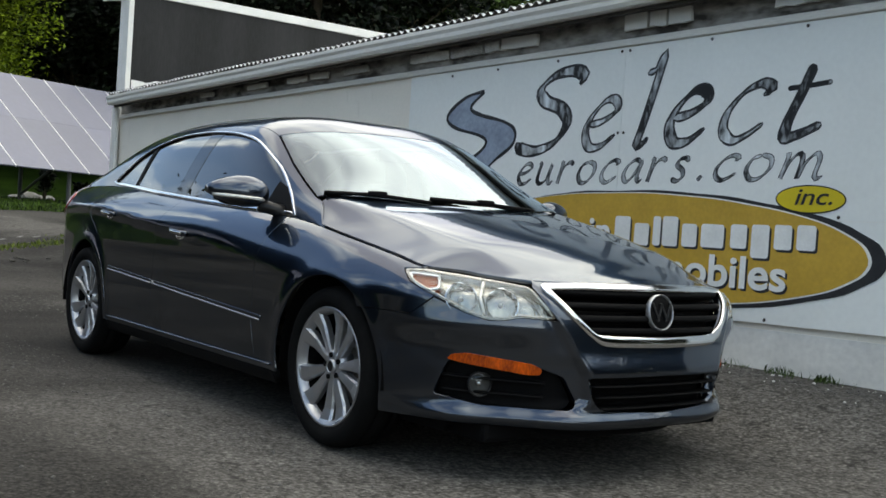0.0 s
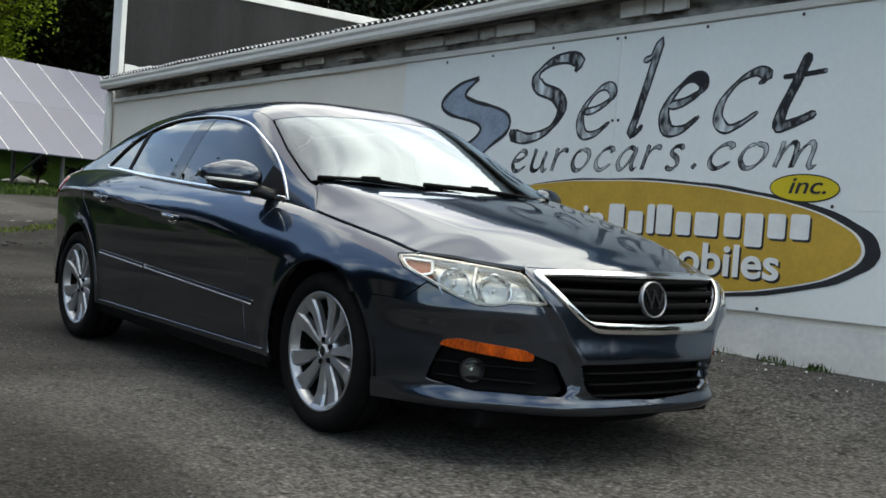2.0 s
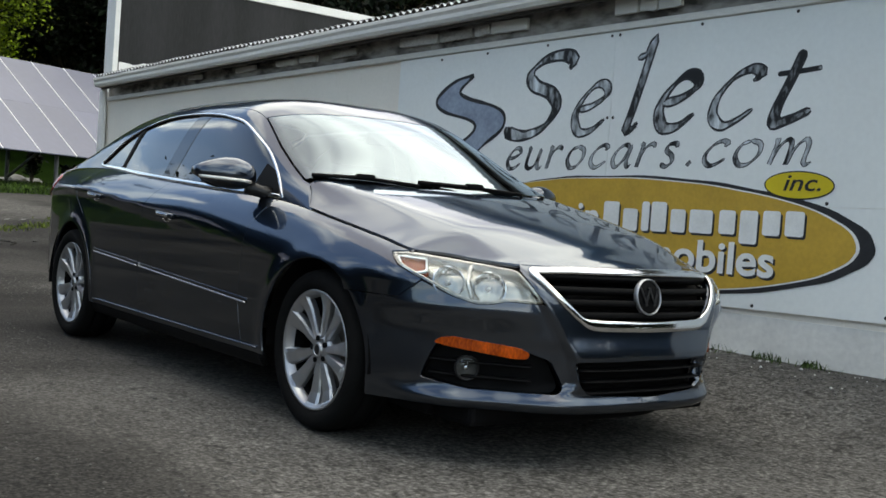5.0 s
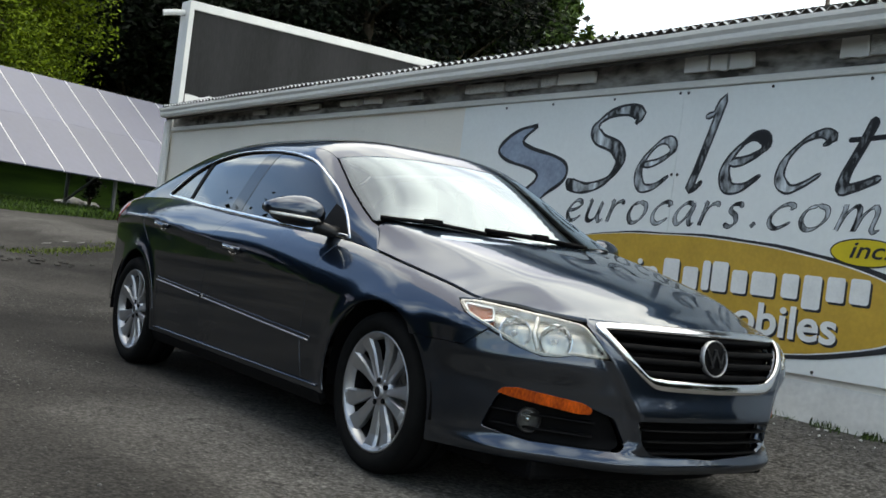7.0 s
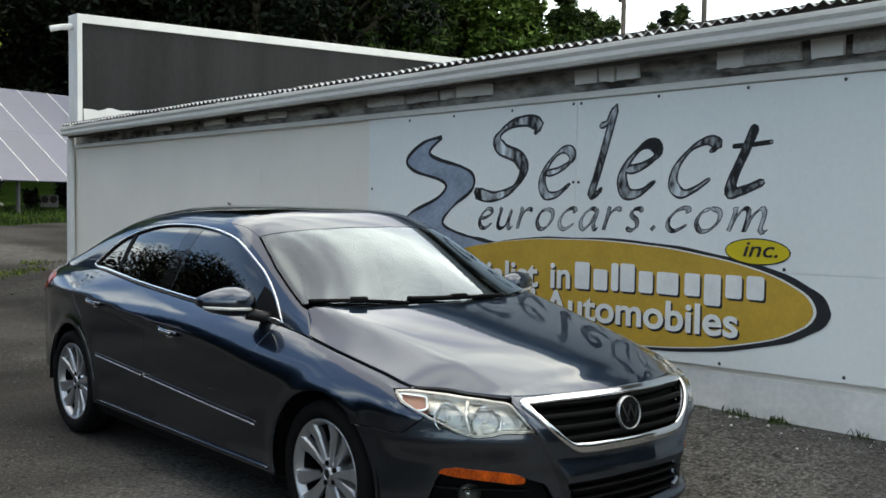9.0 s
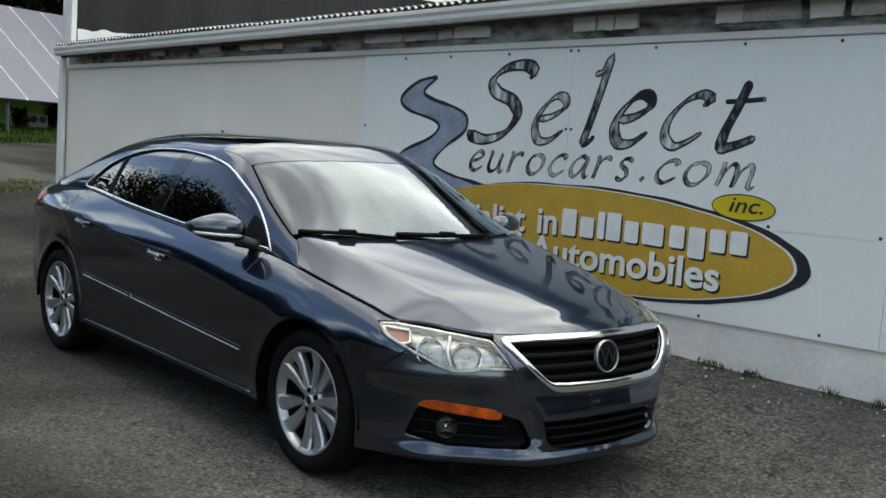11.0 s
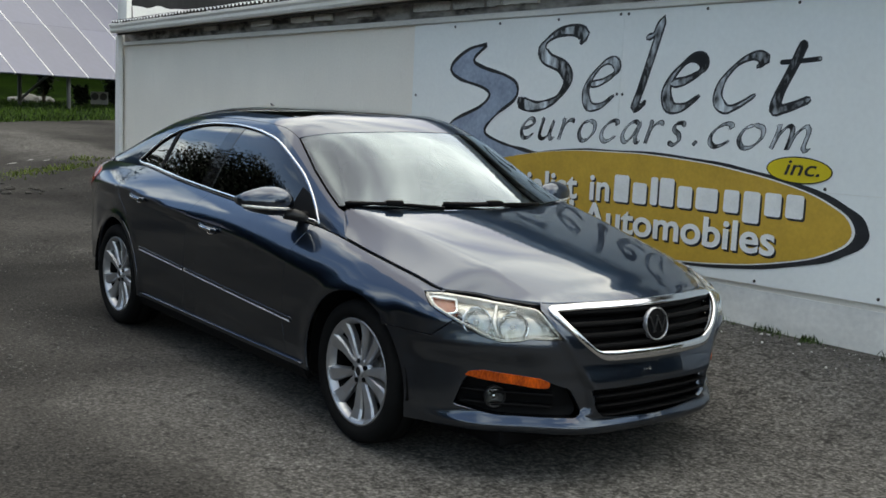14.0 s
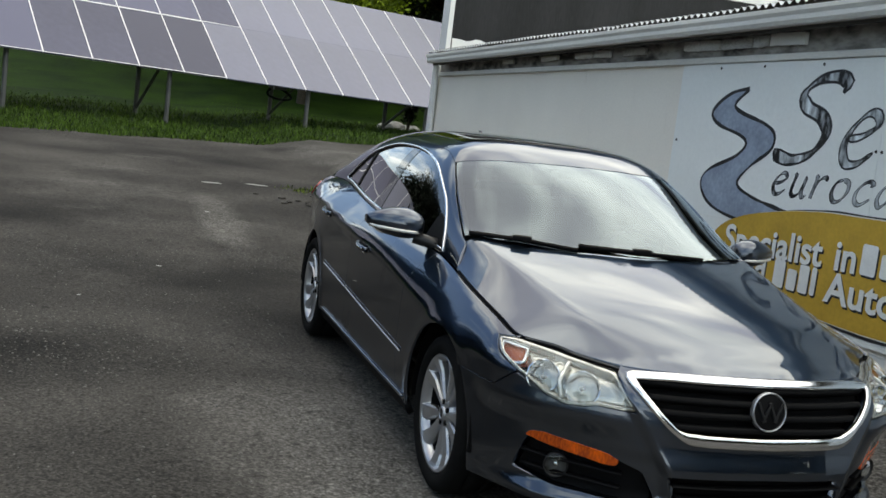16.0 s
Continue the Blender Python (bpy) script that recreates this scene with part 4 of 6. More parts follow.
flat_shape("oval_edge", np.stack([.145 + (1.765 + wv) * np.cos(th), .845 + (.372 + wv) * np.sin(th) + .012 * np.cos(th)], 1), .0036, "ink", sign, "black brushed edge")
flat_shape("oval_line", np.stack([.085 + (1.735 + wv * .4) * np.cos(th), .847 + (.356 + wv * .4) * np.sin(th) + .01 * np.cos(th)], 1), .0048, "letter_white", sign)
flat_shape("oval", np.stack([.065 + (1.735 + wv * .5) * np.cos(th), .847 + (.350 + wv * .5) * np.sin(th) + .01 * np.cos(th)], 1), .0060, "ochre", sign, "ochre yellow painted oval")
flat_shape("small_oval_edge", np.stack([1.416 + .226 * np.cos(th), 1.187 + .082 * np.sin(th)], 1), .0036, "ink", sign)
flat_shape("small_oval", np.stack([1.416 + .218 * np.cos(th), 1.187 + .074 * np.sin(th)], 1), .0048, "yellow", sign, "yellow painted oval")


def text_part(body, x, z, size, depth, material, parent, slope=.024, squeeze=1.0, bold=.0, shear=0.0, width=None):
    cu = bpy.data.curves.new("lettering", "FONT")
    cu.body, cu.size, cu.offset, cu.shear, cu.extrude = body, size, bold, shear, .0006
    tmp = bpy.data.objects.new("tmp", cu)
    scene.collection.objects.link(tmp)
    dg = bpy.context.evaluated_depsgraph_get()
    me = bpy.data.meshes.new_from_object(tmp.evaluated_get(dg))
    bpy.data.objects.remove(tmp)
    xs = [v.co.x for v in me.vertices]
    lo, w = min(xs), max(xs) - min(xs)
    k = width / w if width else squeeze
    for v in me.vertices:
        px, pz = (v.co.x - lo) * k, v.co.y
        v.co = (x + px, -.026 - depth - v.co.z, z + pz + slope * px)
    me.materials.clear()
    return mesh_part("lettering", me, material, parent)


# brand words on the oval become plain bars, letter by letter
def bars(x, z, width, heights, cap, depth, material, slope=.03, lean=.0):
    n = len(heights)
    for i, (h, rel) in enumerate(heights):
        x0 = x + width * sum(r for _, r in heights[:i]) / sum(r for _, r in heights)
        w = width * rel / sum(r for _, r in heights) * .78
        zb = z + slope * (x0 - x) - (cap * .28 if h < 0 else 0)
        hh = cap * abs(h) + (cap * .28 if h < 0 else 0)
        flat_shape("plain_bar", rounded([(x0, zb), (x0 + w, zb), (x0 + w, zb + hh), (x0, zb + hh)], .020), depth, material, sign)


for dx, dz, dep, mt in ((.014, -.014, .0072, "ink"), (0, 0, .0086, "letter_white")):
    text_part("Specialist", -1.50 + dx, .777 + dz, .268, dep, mt, sign, .055, bold=.0055, width=1.10)
    text_part("in", -.275 + dx, .842 + dz, .268, dep, mt, sign, .040, bold=.0055, width=.19)
    bars(-.04 + dx, .852 + dz, 1.55, [(1, 1.1), (.76, 1), (1, .5), (1, 1), (.76, .95), (.76, 1.4), (.76, .95), (-.76, 1), (.76, .95), (.76, 1)], .190, dep, mt)
    bars(-.87 + dx, .624 + dz, .46, [(1, 1.2), (.76, 1), (1, 1), (1, .5)], .186, dep, mt)
    text_part("Automobiles", -.33 + dx, .632 + dz, .268, dep, mt, sign, .012, bold=.0055, width=1.63)
    text_part("and", -1.33 + dx, .620 + dz, .23, dep, mt, sign, .02, bold=.0055, width=.36)
text_part("inc.", 1.32, 1.155, .135, .0072, "ink", sign, .02, bold=.001, shear=.25, width=.24)

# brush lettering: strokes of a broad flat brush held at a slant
GLYPH = {
    "S": [[(.98, 1.42), (1.02, 1.62), (.80, 1.74), (.45, 1.68), (.22, 1.42), (.34, 1.14), (.72, .92), (.88, .60), (.72, .20), (.35, .02), (.0, .10), (-.06, .24)]],
    "e": [[(.10, .50), (.50, .58), (.82, .78), (.74, .99), (.46, .99), (.16, .70), (.06, .36), (.24, .05), (.58, .05), (.92, .28)]],
    "l": [[(-.25, 1.50), (.05, 1.60), (.22, 1.86), (.14, 1.2), (.02, .5), (-.06, .06), (.16, .06), (.30, .18)]],
    "c": [[(.78, .80), (.94, .92), (.70, 1.02), (.36, .88), (.10, .54), (.10, .20), (.34, .02), (.62, .10), (.92, .30)]],
    "t": [[(.60, 1.46), (.42, .90), (.22, .34), (.22, .04), (.52, .08), (.96, .26)], [(.10, 1.02), (.55, 1.04), (1.04, 1.08)]],
    "u": [[(.06, .98), (.18, 1.0), (.10, .5), (.10, .14), (.32, .02), (.62, .26), (.82, .96), (.70, .3), (.80, .02), (1.0, .14)]],
    "r": [[(.06, .96), (.20, 1.0), (.12, .5), (.04, .0), (.18, .58), (.46, .92), (.76, 1.0), (.84, .84)]],
    "o": [[(.52, 1.0), (.20, .82), (.06, .40), (.24, .04), (.58, .08), (.86, .46), (.84, .86), (.52, 1.0)]],
    "a": [[(.84, .90), (.54, 1.0), (.20, .74), (.06, .32), (.24, .03), (.56, .30), (.86, .92), (.74, .30), (.84, .03), (1.0, .14)]],
    "s": [[(.80, .82), (.70, .99), (.36, .94), (.28, .70), (.58, .48), (.64, .20), (.40, .02), (.06, .10)]],
    ".": [[(.30, .02), (.36, .14), (.46, .06)]],
    "m": [[(.04, .94), (.12, 1.0), (.08, .5), (.02, .0), (.14, .6), (.34, .98), (.46, .8), (.42, .0), (.54, .6), (.76, .98), (.86, .76), (.82, .12), (.90, .02), (1.0, .12)]],
}


def brush(g, x, z, w, h, nib, parent, slant=.2, angle=38, fill="silver"):
    for k, stroke in enumerate(GLYPH[g]):
        nib = nib * .42 if k else nib
        u, p = spline(np.array([(a * w + b * h * slant, b * h) for a, b in stroke]), 64)
        p = p + [x, z]
        p[:, 1] += .024 * (p[:, 0] - x)
        t = np.gradient(p, axis=0)
        t /= np.linalg.norm(t, axis=1)[:, None]
        s = np.stack([-t[:, 1], t[:, 0]], 1)
        pen = np.array([math.cos(radians(angle)), math.sin(radians(angle))])
        proj = np.abs(s @ pen)
        taper = np.minimum(1, np.minimum(np.arange(64), np.arange(64)[::-1]) / 4 + .45)
        half = (.34 + .72 * proj) * nib / 2 * taper
        for grow, dep, mt in ((.0, .0012, "ink"), (-.30 * nib, .0024, fill)):
            hw = half + np.array([grow / 2 * (1 + .5 * noise.noise((i * .35, x * 7, z))) for i in range(64)])
            hw = np.maximum(hw, .0025)
            a, b = p + s * hw[:, None], p - s * hw[:, None]
            V = [(q[0], -.026 - dep, q[1]) for i in range(64) for q in (a[i], b[i])]
            F = [(2 * i, 2 * i + 1, 2 * i + 3, 2 * i + 2) for i in range(63)]
            if F:
                raw("letter", V, F, mt, parent)


for g, x, w, h, nib in (("S", -1.055, .50, .322, .115), ("e", -.425, .325, .325, .085), ("l", .105, .23, .315, .09), ("e", .315, .33, .33, .10), ("c", .735, .335, .33, .085), ("t", 1.155, .30, .285, .10)):
    brush(g, x, 1.475 + .026 * (x + 1.1), w, h, nib, sign, slant=.22 if g != "t" else .12)
x = -1.055
for g, w in zip("eurocars.com", (.19, .21, .18, .21, .19, .21, .18, .18, .14, .21, .24, .33)):
    brush(g, x, 1.238 + .026 * (x + 1.1), w * .84, .148, .040, sign, .18)
    x += w * 1.054

# gutter, roof edge and the taller wall behind
gut = thing("gutter", "long grey painted metal eaves gutter with streaks", "gutter", W)
prof = [(0, .0), (0, .004), (-.07, .004), (-.085, .03), (-.085, .06), (-.10, .085), (-.10, .112), (-.092, .115), (-.088, .108), (-.088, .086), (-.074, .06), (-.074, .033), (-.064, .010), (-.006, .010), (-.006, .115), (0, .115)]
bm = bmesh.new()
rings = []
for x in np.linspace(-8.62, WALL_R, 60):
    sag = .006 * noise.noise((x * .9, 2, 3))
    rings.append([bm.verts.new((x, -.17 + a, gut_z(x) + sag + b)) for a, b in prof])
for a, b in zip(rings, rings[1:]):
    for j in range(len(prof)):
        k = (j + 1) % len(prof)
        bm.faces.new((a[j], a[k], b[k], b[j]))
bm.faces.new(rings[0])
bm.faces.new(rings[-1][::-1])
bmesh.ops.recalc_face_normals(bm, faces=bm.faces)
part("trough", bm, "gutter", gut)
for x in np.arange(-8.3, WALL_R, 1.22):
    part("strap", box_bm((.025, .105, .006), (x, -.22, gut_z(x) + .118), .001), "zinc", gut)
part("end_spout", tube_bm([(-8.66, -.12, 2.20), (-8.72, -.08, 2.12), (-8.76, -.06, 1.95), (-8.76, -.05, .6)], .035, 8), "white", wall, "white downpipe at the corner")
# fascia and soffit are coloured dark for the shade behind the gutter
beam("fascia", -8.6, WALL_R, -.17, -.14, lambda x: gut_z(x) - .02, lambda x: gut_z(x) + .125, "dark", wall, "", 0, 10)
# dark strip standing in for shade in the hollows under the corrugation
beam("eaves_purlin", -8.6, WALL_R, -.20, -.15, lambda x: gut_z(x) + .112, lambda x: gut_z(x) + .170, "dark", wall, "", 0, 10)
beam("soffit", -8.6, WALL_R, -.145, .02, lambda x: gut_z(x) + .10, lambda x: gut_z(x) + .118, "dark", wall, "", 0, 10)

roof = thing("roof", "weathered corrugated metal shed roof", "roof", W, kind="structure")
n_w = 2600
xs = np.linspace(-8.62, WALL_R, n_w)
V, F = [], []
for iy, y in enumerate((-.235, 1.0, 4.0, 7.5)):
    for i, x in enumerate(xs):
        zt = gut_z(x) + .150 + .014 * math.sin(2 * math.pi * x / .086) + (y + .235) * .055 + .012 * noise.noise((x * .7, y, 9)) + (.01 * noise.noise((x * 4, 3, 2)) if iy == 0 else 0)
        V.append((x, y + (.02 * noise.noise((x * 1.5, 1, 1)) if iy == 0 else 0), zt))
for iy in range(3):
    for i in range(n_w - 1):
        a = iy * n_w + i
        F.append((a, a + 1, a + n_w + 1, a + n_w))
sheet = raw("corrugated_sheet", V, F, "zinc", roof, "", True)
md = sheet.modifiers.new("thick", "SOLIDIFY")
md.thickness = .003
# underside takes the dark colour, as shade below the sheet
sheet.data.materials.append(M["dark"])
md.material_offset, md.material_offset_rim = 1, 0
back = thing("wall_west", "tall dark roll-roofed end wall with white edge trim", "wall", kind="structure")
part("wall_face", box_bm((.25, 13, 3.7), (-8.98, 8.68, 1.86)), "rolled", back)
part("coping", box_bm((.30, 13.1, .115), (-8.975, 8.68, 3.70), .01), "white", back, "white coping board")
part("edge_board", box_bm((.30, .07, 3.6), (-8.975, 2.165, 1.85), .008), "white", back, "white edge board")
bm = bmesh.new()
lx = np.linspace(2.22, 6.2, 60)
lo = [bm.verts.new((-8.83, y, 2.30 + .05 * (y - 2.2))) for y in lx]
hi = [bm.verts.new((-8.85, y, 2.53 + .012 * (y - 2.2) + .06 * noise.noise((y * 2.2, 1, 4)) + .05 * noise.noise((y * 6, 2, 4)))) for y in lx]
for i in range(59):
    bm.faces.new((lo[i], lo[i + 1], hi[i + 1], hi[i]))
part("flashing", bm, "white", back, "ragged white flashing patch")
part("spout", tube_bm([(-8.98, 2.13, 3.60), (-9.02, 1.98, 3.58), (-9.05, 1.86, 3.55)], .04, 8), "white", back)
shell_walls = thing("wall_rear", "plain rear and end walls of the shed", "wall", kind="structure")
part("end_wall", box_bm((.2, 11, 2.1), (-8.75, 7.9, 1.05)), "block", shell_walls)
part("far_end_wall", box_bm((.2, 11, 2.5), (3.7, 7.9, 1.25)), "block", shell_walls)
part("rear_wall", box_bm((12.7, .2, 2.6), (-2.55, 13.4, 1.3)), "block", shell_walls)


# ---- solar array on the bank ----
A0, AD = Vector((-19.2, -3.42, 1.74)), Vector((-.30, .954, -.016))
AUP = Vector((-.954, -.30, 0)).normalized()
TILT = radians(35.6)
SLOPE = (AUP * math.cos(TILT) + Vector((0, 0, math.sin(TILT)))).normalized()
NRM = AD.normalized().cross(SLOPE).normalized()
if NRM.z < 0:
    NRM = -NRM
PITCH, MODL = 1.04, 2.25
array = thing("solar_array", "tilted ground-mounted rows of pale glassy solar modules", "solar panel")


def rot_from(xa, ya, za):
    return Matrix((xa, ya, za)).transposed().to_4x4()


AR = rot_from(AD.normalized(), SLOPE, NRM)
mod_bm = box_bm((PITCH - .02, MODL + .001, .03), (0, 0, 0))
mod_me = bpy.data.meshes.new("module")
mod_bm.to_mesh(mod_me)
mod_bm.free()
mod_me.materials.append(M["cell"])
mod_dark = mod_me.copy()
mod_dark.materials.clear()
mod_dark.materials.append(M["cell_dark"])
frames = []
SIDES = [(.011, MODL, PITCH / 2 - .0065, 0), (.011, MODL, -PITCH / 2 + .0065, 0)]
ENDS = [(PITCH - .05, .016, 0, MODL / 2 - .011), (PITCH - .05, .016, 0, -MODL / 2 + .011)]
for bars in (SIDES, SIDES + ENDS):
    fr_bm = bmesh.new()
    for sx, sy, px, py in bars:
        box_bm((sx, sy, .046), (px, py, 0), 0, None, fr_bm)
    fr_me = bpy.data.meshes.new("module_frame")
    fr_bm.to_mesh(fr_me)
    fr_bm.free()
    fr_me.materials.append(M["alu"])
    frames.append(fr_me)
for k in range(-7, 17):
    for r in range(2):
        c = A0 + AD * (PITCH * (k + .5)) + SLOPE * (MODL * (r + .5))
        # modules outside the painted sky reflection take the dark copy
        dark = -2 < k < (5 if r else 4)
        ob = new("module", mod_dark if dark else mod_me)
        ob.parent = array
        ob.matrix_world = Matrix.Translation(c) @ AR
        f = new("module_frame", frames[1 if dark else 0])
        f.parent = ob
for s in (.25, MODL, 2 * MODL - .25):
    a, b = A0 + AD * (-7.2 * PITCH) + SLOPE * s - NRM * .07, A0 + AD * (17.2 * PITCH) + SLOPE * s - NRM * .07
    part("rail", tube_bm([a, b], .05, 6), "steel", array)
for k in range(-4, 3):
    p = A0 + AD * (6.5 + 3.58 * k)
    fr, bk = p + SLOPE * .45, p + SLOPE * 3.0
    gz = ground_z(fr.x, fr.y), ground_z(bk.x, bk.y)
    part("front_post", tube_bm([(fr.x, fr.y, gz[0] - .3), (fr.x, fr.y, fr.z - .05)], .055, 8), "steel", array)
    part("back_post", tube_bm([(bk.x, bk.y, gz[1] - .3), (bk.x, bk.y, bk.z - .05)], .055, 8), "steel", array)
    part("brace", tube_bm([(bk.x, bk.y, gz[1] + .15), (fr.x * .85 + bk.x * .15, fr.y * .85 + bk.y * .15, fr.z * .9 + bk.z * .1 - .1)], .04, 6), "steel", array)
box_at = A0 + AD * 5.9 + SLOPE * .75 - NRM * .2
part("junction_box", box_bm((.25, .3, .4), (box_at.x, box_at.y, box_at.z - .15), .02), "steel", array, "grey junction box with hanging cables")
part("cable", tube_bm([(box_at.x, box_at.y + .3 * math.sin(a * .9), box_at.z - .3 - .28 * math.sin(a * .5)) for a in np.linspace(0, 6, 20)], .03, 5), "black", array)


# ---- trees, woods and grass ----
def leaf_mesh(centres, spread, count, size, flat=.7, seed=1):
    """Many small bent leaf sprays scattered round centres."""
    r = np.random.default_rng(seed)
    c = np.repeat(np.asarray(centres, float), count, 0)
    p = c + r.normal(0, 1, c.shape) * np.repeat(np.asarray(spread, float).reshape(len(centres), -1), count, 0)
    n = len(p)
    a = r.normal(0, 1, (n, 3))
    a[:, 2] *= flat
    a /= np.linalg.norm(a, axis=1)[:, None]
    b = np.cross(a, r.normal(0, 1, (n, 3)))
    b /= np.linalg.norm(b, axis=1)[:, None]
    s = size * r.uniform(.5, 1.3, (n, 1))
    up = np.cross(a, b) * s * .25
    V = np.stack([p - a * s, p + b * s * .45 + up, p + a * s, p - b * s * .45 + up], 1).reshape(-1, 3)
    i = np.arange(n)[:, None] * 4
    F = np.concatenate([i + [0, 1, 2], i + [0, 2, 3]], 0)
    return V, F


def fast_mesh(name, V, F, material, parent=None, label=""):
    me = bpy.data.meshes.new(name)
    me.vertices.add(len(V))
    me.vertices.foreach_set("co", np.asarray(V, np.float32).ravel())
    me.loops.add(len(F) * 3)
    me.loops.foreach_set("vertex_index", np.asarray(F, np.int32).ravel())
    me.polygons.add(len(F))
    me.polygons.foreach_set("loop_start", np.arange(0, len(F) * 3, 3, dtype=np.int32))
    me.update(calc_edges=True)
    return mesh_part(name, me, material, parent, label)


def tree(at, height, crown, material, label, seed, lift=.35, leaf=.22, clumps=90, per=60):
    r = np.random.default_rng(seed)
    t = thing("tree", label, "tree", pose(*at))
    trunk = tube_bm([(0, 0, -.4), (.1, .05, height * .2), (.0, .15, height * .45), (.15, .1, height * .75), (.1, 0, height * .93)], [height * .022, height * .018, height * .014, height * .008, .02], 9)
    cs, sp = [], []
    for k in range(clumps):
        h = r.uniform(lift, 1.0)
        q = (h - lift) / (1 - lift)
        rad = crown * (math.sin(math.pi * min(1, .18 + q * .80)) ** .7) * r.uniform(.35, 1.05)
        a = r.uniform(0, 2 * math.pi)
        tip = Vector((math.cos(a) * rad, math.sin(a) * rad, height * h))
        cs.append(tip)
        sp.append(r.uniform(.28, .55) * crown * .27)
        if k % 4 == 0:
            z0 = height * max(.15, h - r.uniform(.08, .2))
            tube_bm([(0, 0.1, z0), (tip.x * .5, tip.y * .5, (z0 + tip.z) / 2 + .1), tip], [height * .006, height * .004, .012], 6, trunk)
    part("trunk", trunk, "bark", t, "", True)
    V, F = leaf_mesh(cs, sp, per, leaf, .6, seed)
    fast_mesh("crown", V, F, material, t)
    return t


def on_ground(x, y):
    return (x, y, ground_z(x, y) - .05)


def polar(deg, d):
    return 5 + d * math.cos(radians(deg)), -3 + d * math.sin(radians(deg))


tree(on_ground(*polar(168.8, 44)), 13.0, 4.3, "leaf_yellow", "bright yellow-green broadleaf tree behind the solar array", 3, .28, .10, 240, 330)
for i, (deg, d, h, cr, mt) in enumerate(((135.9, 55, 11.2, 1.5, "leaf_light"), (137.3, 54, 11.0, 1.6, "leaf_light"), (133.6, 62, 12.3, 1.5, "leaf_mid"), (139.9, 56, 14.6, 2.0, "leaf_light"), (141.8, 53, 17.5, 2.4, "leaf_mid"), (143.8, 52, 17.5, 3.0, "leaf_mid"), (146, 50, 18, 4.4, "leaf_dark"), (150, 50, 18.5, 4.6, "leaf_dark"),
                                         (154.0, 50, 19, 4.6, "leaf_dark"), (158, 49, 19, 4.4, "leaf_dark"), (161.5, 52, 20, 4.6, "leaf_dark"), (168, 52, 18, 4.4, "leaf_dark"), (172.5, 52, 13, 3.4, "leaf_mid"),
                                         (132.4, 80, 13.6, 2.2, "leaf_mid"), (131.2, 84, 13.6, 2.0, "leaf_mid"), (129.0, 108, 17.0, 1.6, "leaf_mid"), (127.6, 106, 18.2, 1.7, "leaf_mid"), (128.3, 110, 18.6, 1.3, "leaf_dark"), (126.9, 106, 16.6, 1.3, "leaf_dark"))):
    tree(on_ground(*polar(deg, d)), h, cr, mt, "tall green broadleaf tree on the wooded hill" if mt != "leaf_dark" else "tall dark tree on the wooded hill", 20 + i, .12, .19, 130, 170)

cs, sp = [], []
r = np.random.default_rng(5)
for k in range(900):
    deg, d = r.uniform(141, 176), r.uniform(58, 100)
    x, y = polar(deg, d)
    h = r.uniform(1, 17) * (1.0 if deg > 144 else .7)
    cs.append((x, y, ground_z(x, y) + h))
    sp.append((1.8, 1.8, 1.5))
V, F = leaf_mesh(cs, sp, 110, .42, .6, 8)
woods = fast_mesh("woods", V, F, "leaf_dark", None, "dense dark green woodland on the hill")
tagged(woods, category="woods", kind="stuff")
LINE_FROM = 188.7
cs, sp = [], []
for k in range(1500):
    deg, d = r.uniform(LINE_FROM, 268), r.uniform(28, 37)
    x, y = polar(deg, d)
    tall = np.interp(deg, [186, 188, 190, 192, 196, 201, 212, 268], [6.4, 5.0, 6.8, 7.6, 8.8, 9.8, 8.8, 7.5]) + .9 * math.sin(deg * 1.9) + .6 * math.sin(deg * 4.7)
    cs.append((x, y, r.uniform(.3, 1.0) ** .8 * tall if k % 3 else r.uniform(.2, 5)))
    sp.append((.85, .85, .65))
near_line = leaf_mesh(cs, sp, 280, .16, .6, 9)
# denser foliage inside the row
cs, sp = [], []
for k in range(700):
    deg, d = r.uniform(LINE_FROM + 5, 268), r.uniform(32, 37)
    x, y = polar(deg, d)
    cs.append((x, y, r.uniform(.05, .72) * np.interp(deg, [184.5, 187, 190, 196, 201, 268], [6.8, 4.6, 6.8, 8.8, 9.8, 7.5])))
    sp.append((1.2, 1.2, .8))
core = leaf_mesh(cs, sp, 110, .36, .6, 12)
near_line = np.concatenate([near_line[0], core[0]]), np.concatenate([near_line[1], core[1] + len(near_line[0])])
cs, sp = [], []
for k in range(420):
    deg, d = r.uniform(262, 400), r.uniform(60, 75)
    x, y = polar(deg, d)
    cs.append((x, y, r.uniform(.2, 1) * (4.5 + 1.2 * math.sin(deg * .4))))
    sp.append((1.6, 1.6, .8))
# unseen row added to the north-east, to darken what the front bumper mirrors
for k in range(420):
    deg, d = r.uniform(5, 76), r.uniform(26, 36)
    x, y = polar(deg, d)
    cs.append((x, y, r.uniform(.05, 1) * (9 + 2 * math.sin(deg * .4))))
    sp.append((1.3, 1.3, .9))
V, F = leaf_mesh(cs, sp, 90, .34, .6, 10)
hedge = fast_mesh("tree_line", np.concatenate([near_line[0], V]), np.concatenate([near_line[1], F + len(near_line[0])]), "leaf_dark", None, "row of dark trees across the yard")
tagged(hedge, category="trees", kind="stuff")

# grass on the bank, weeds along the wall and in the yard
r = np.random.default_rng(11)


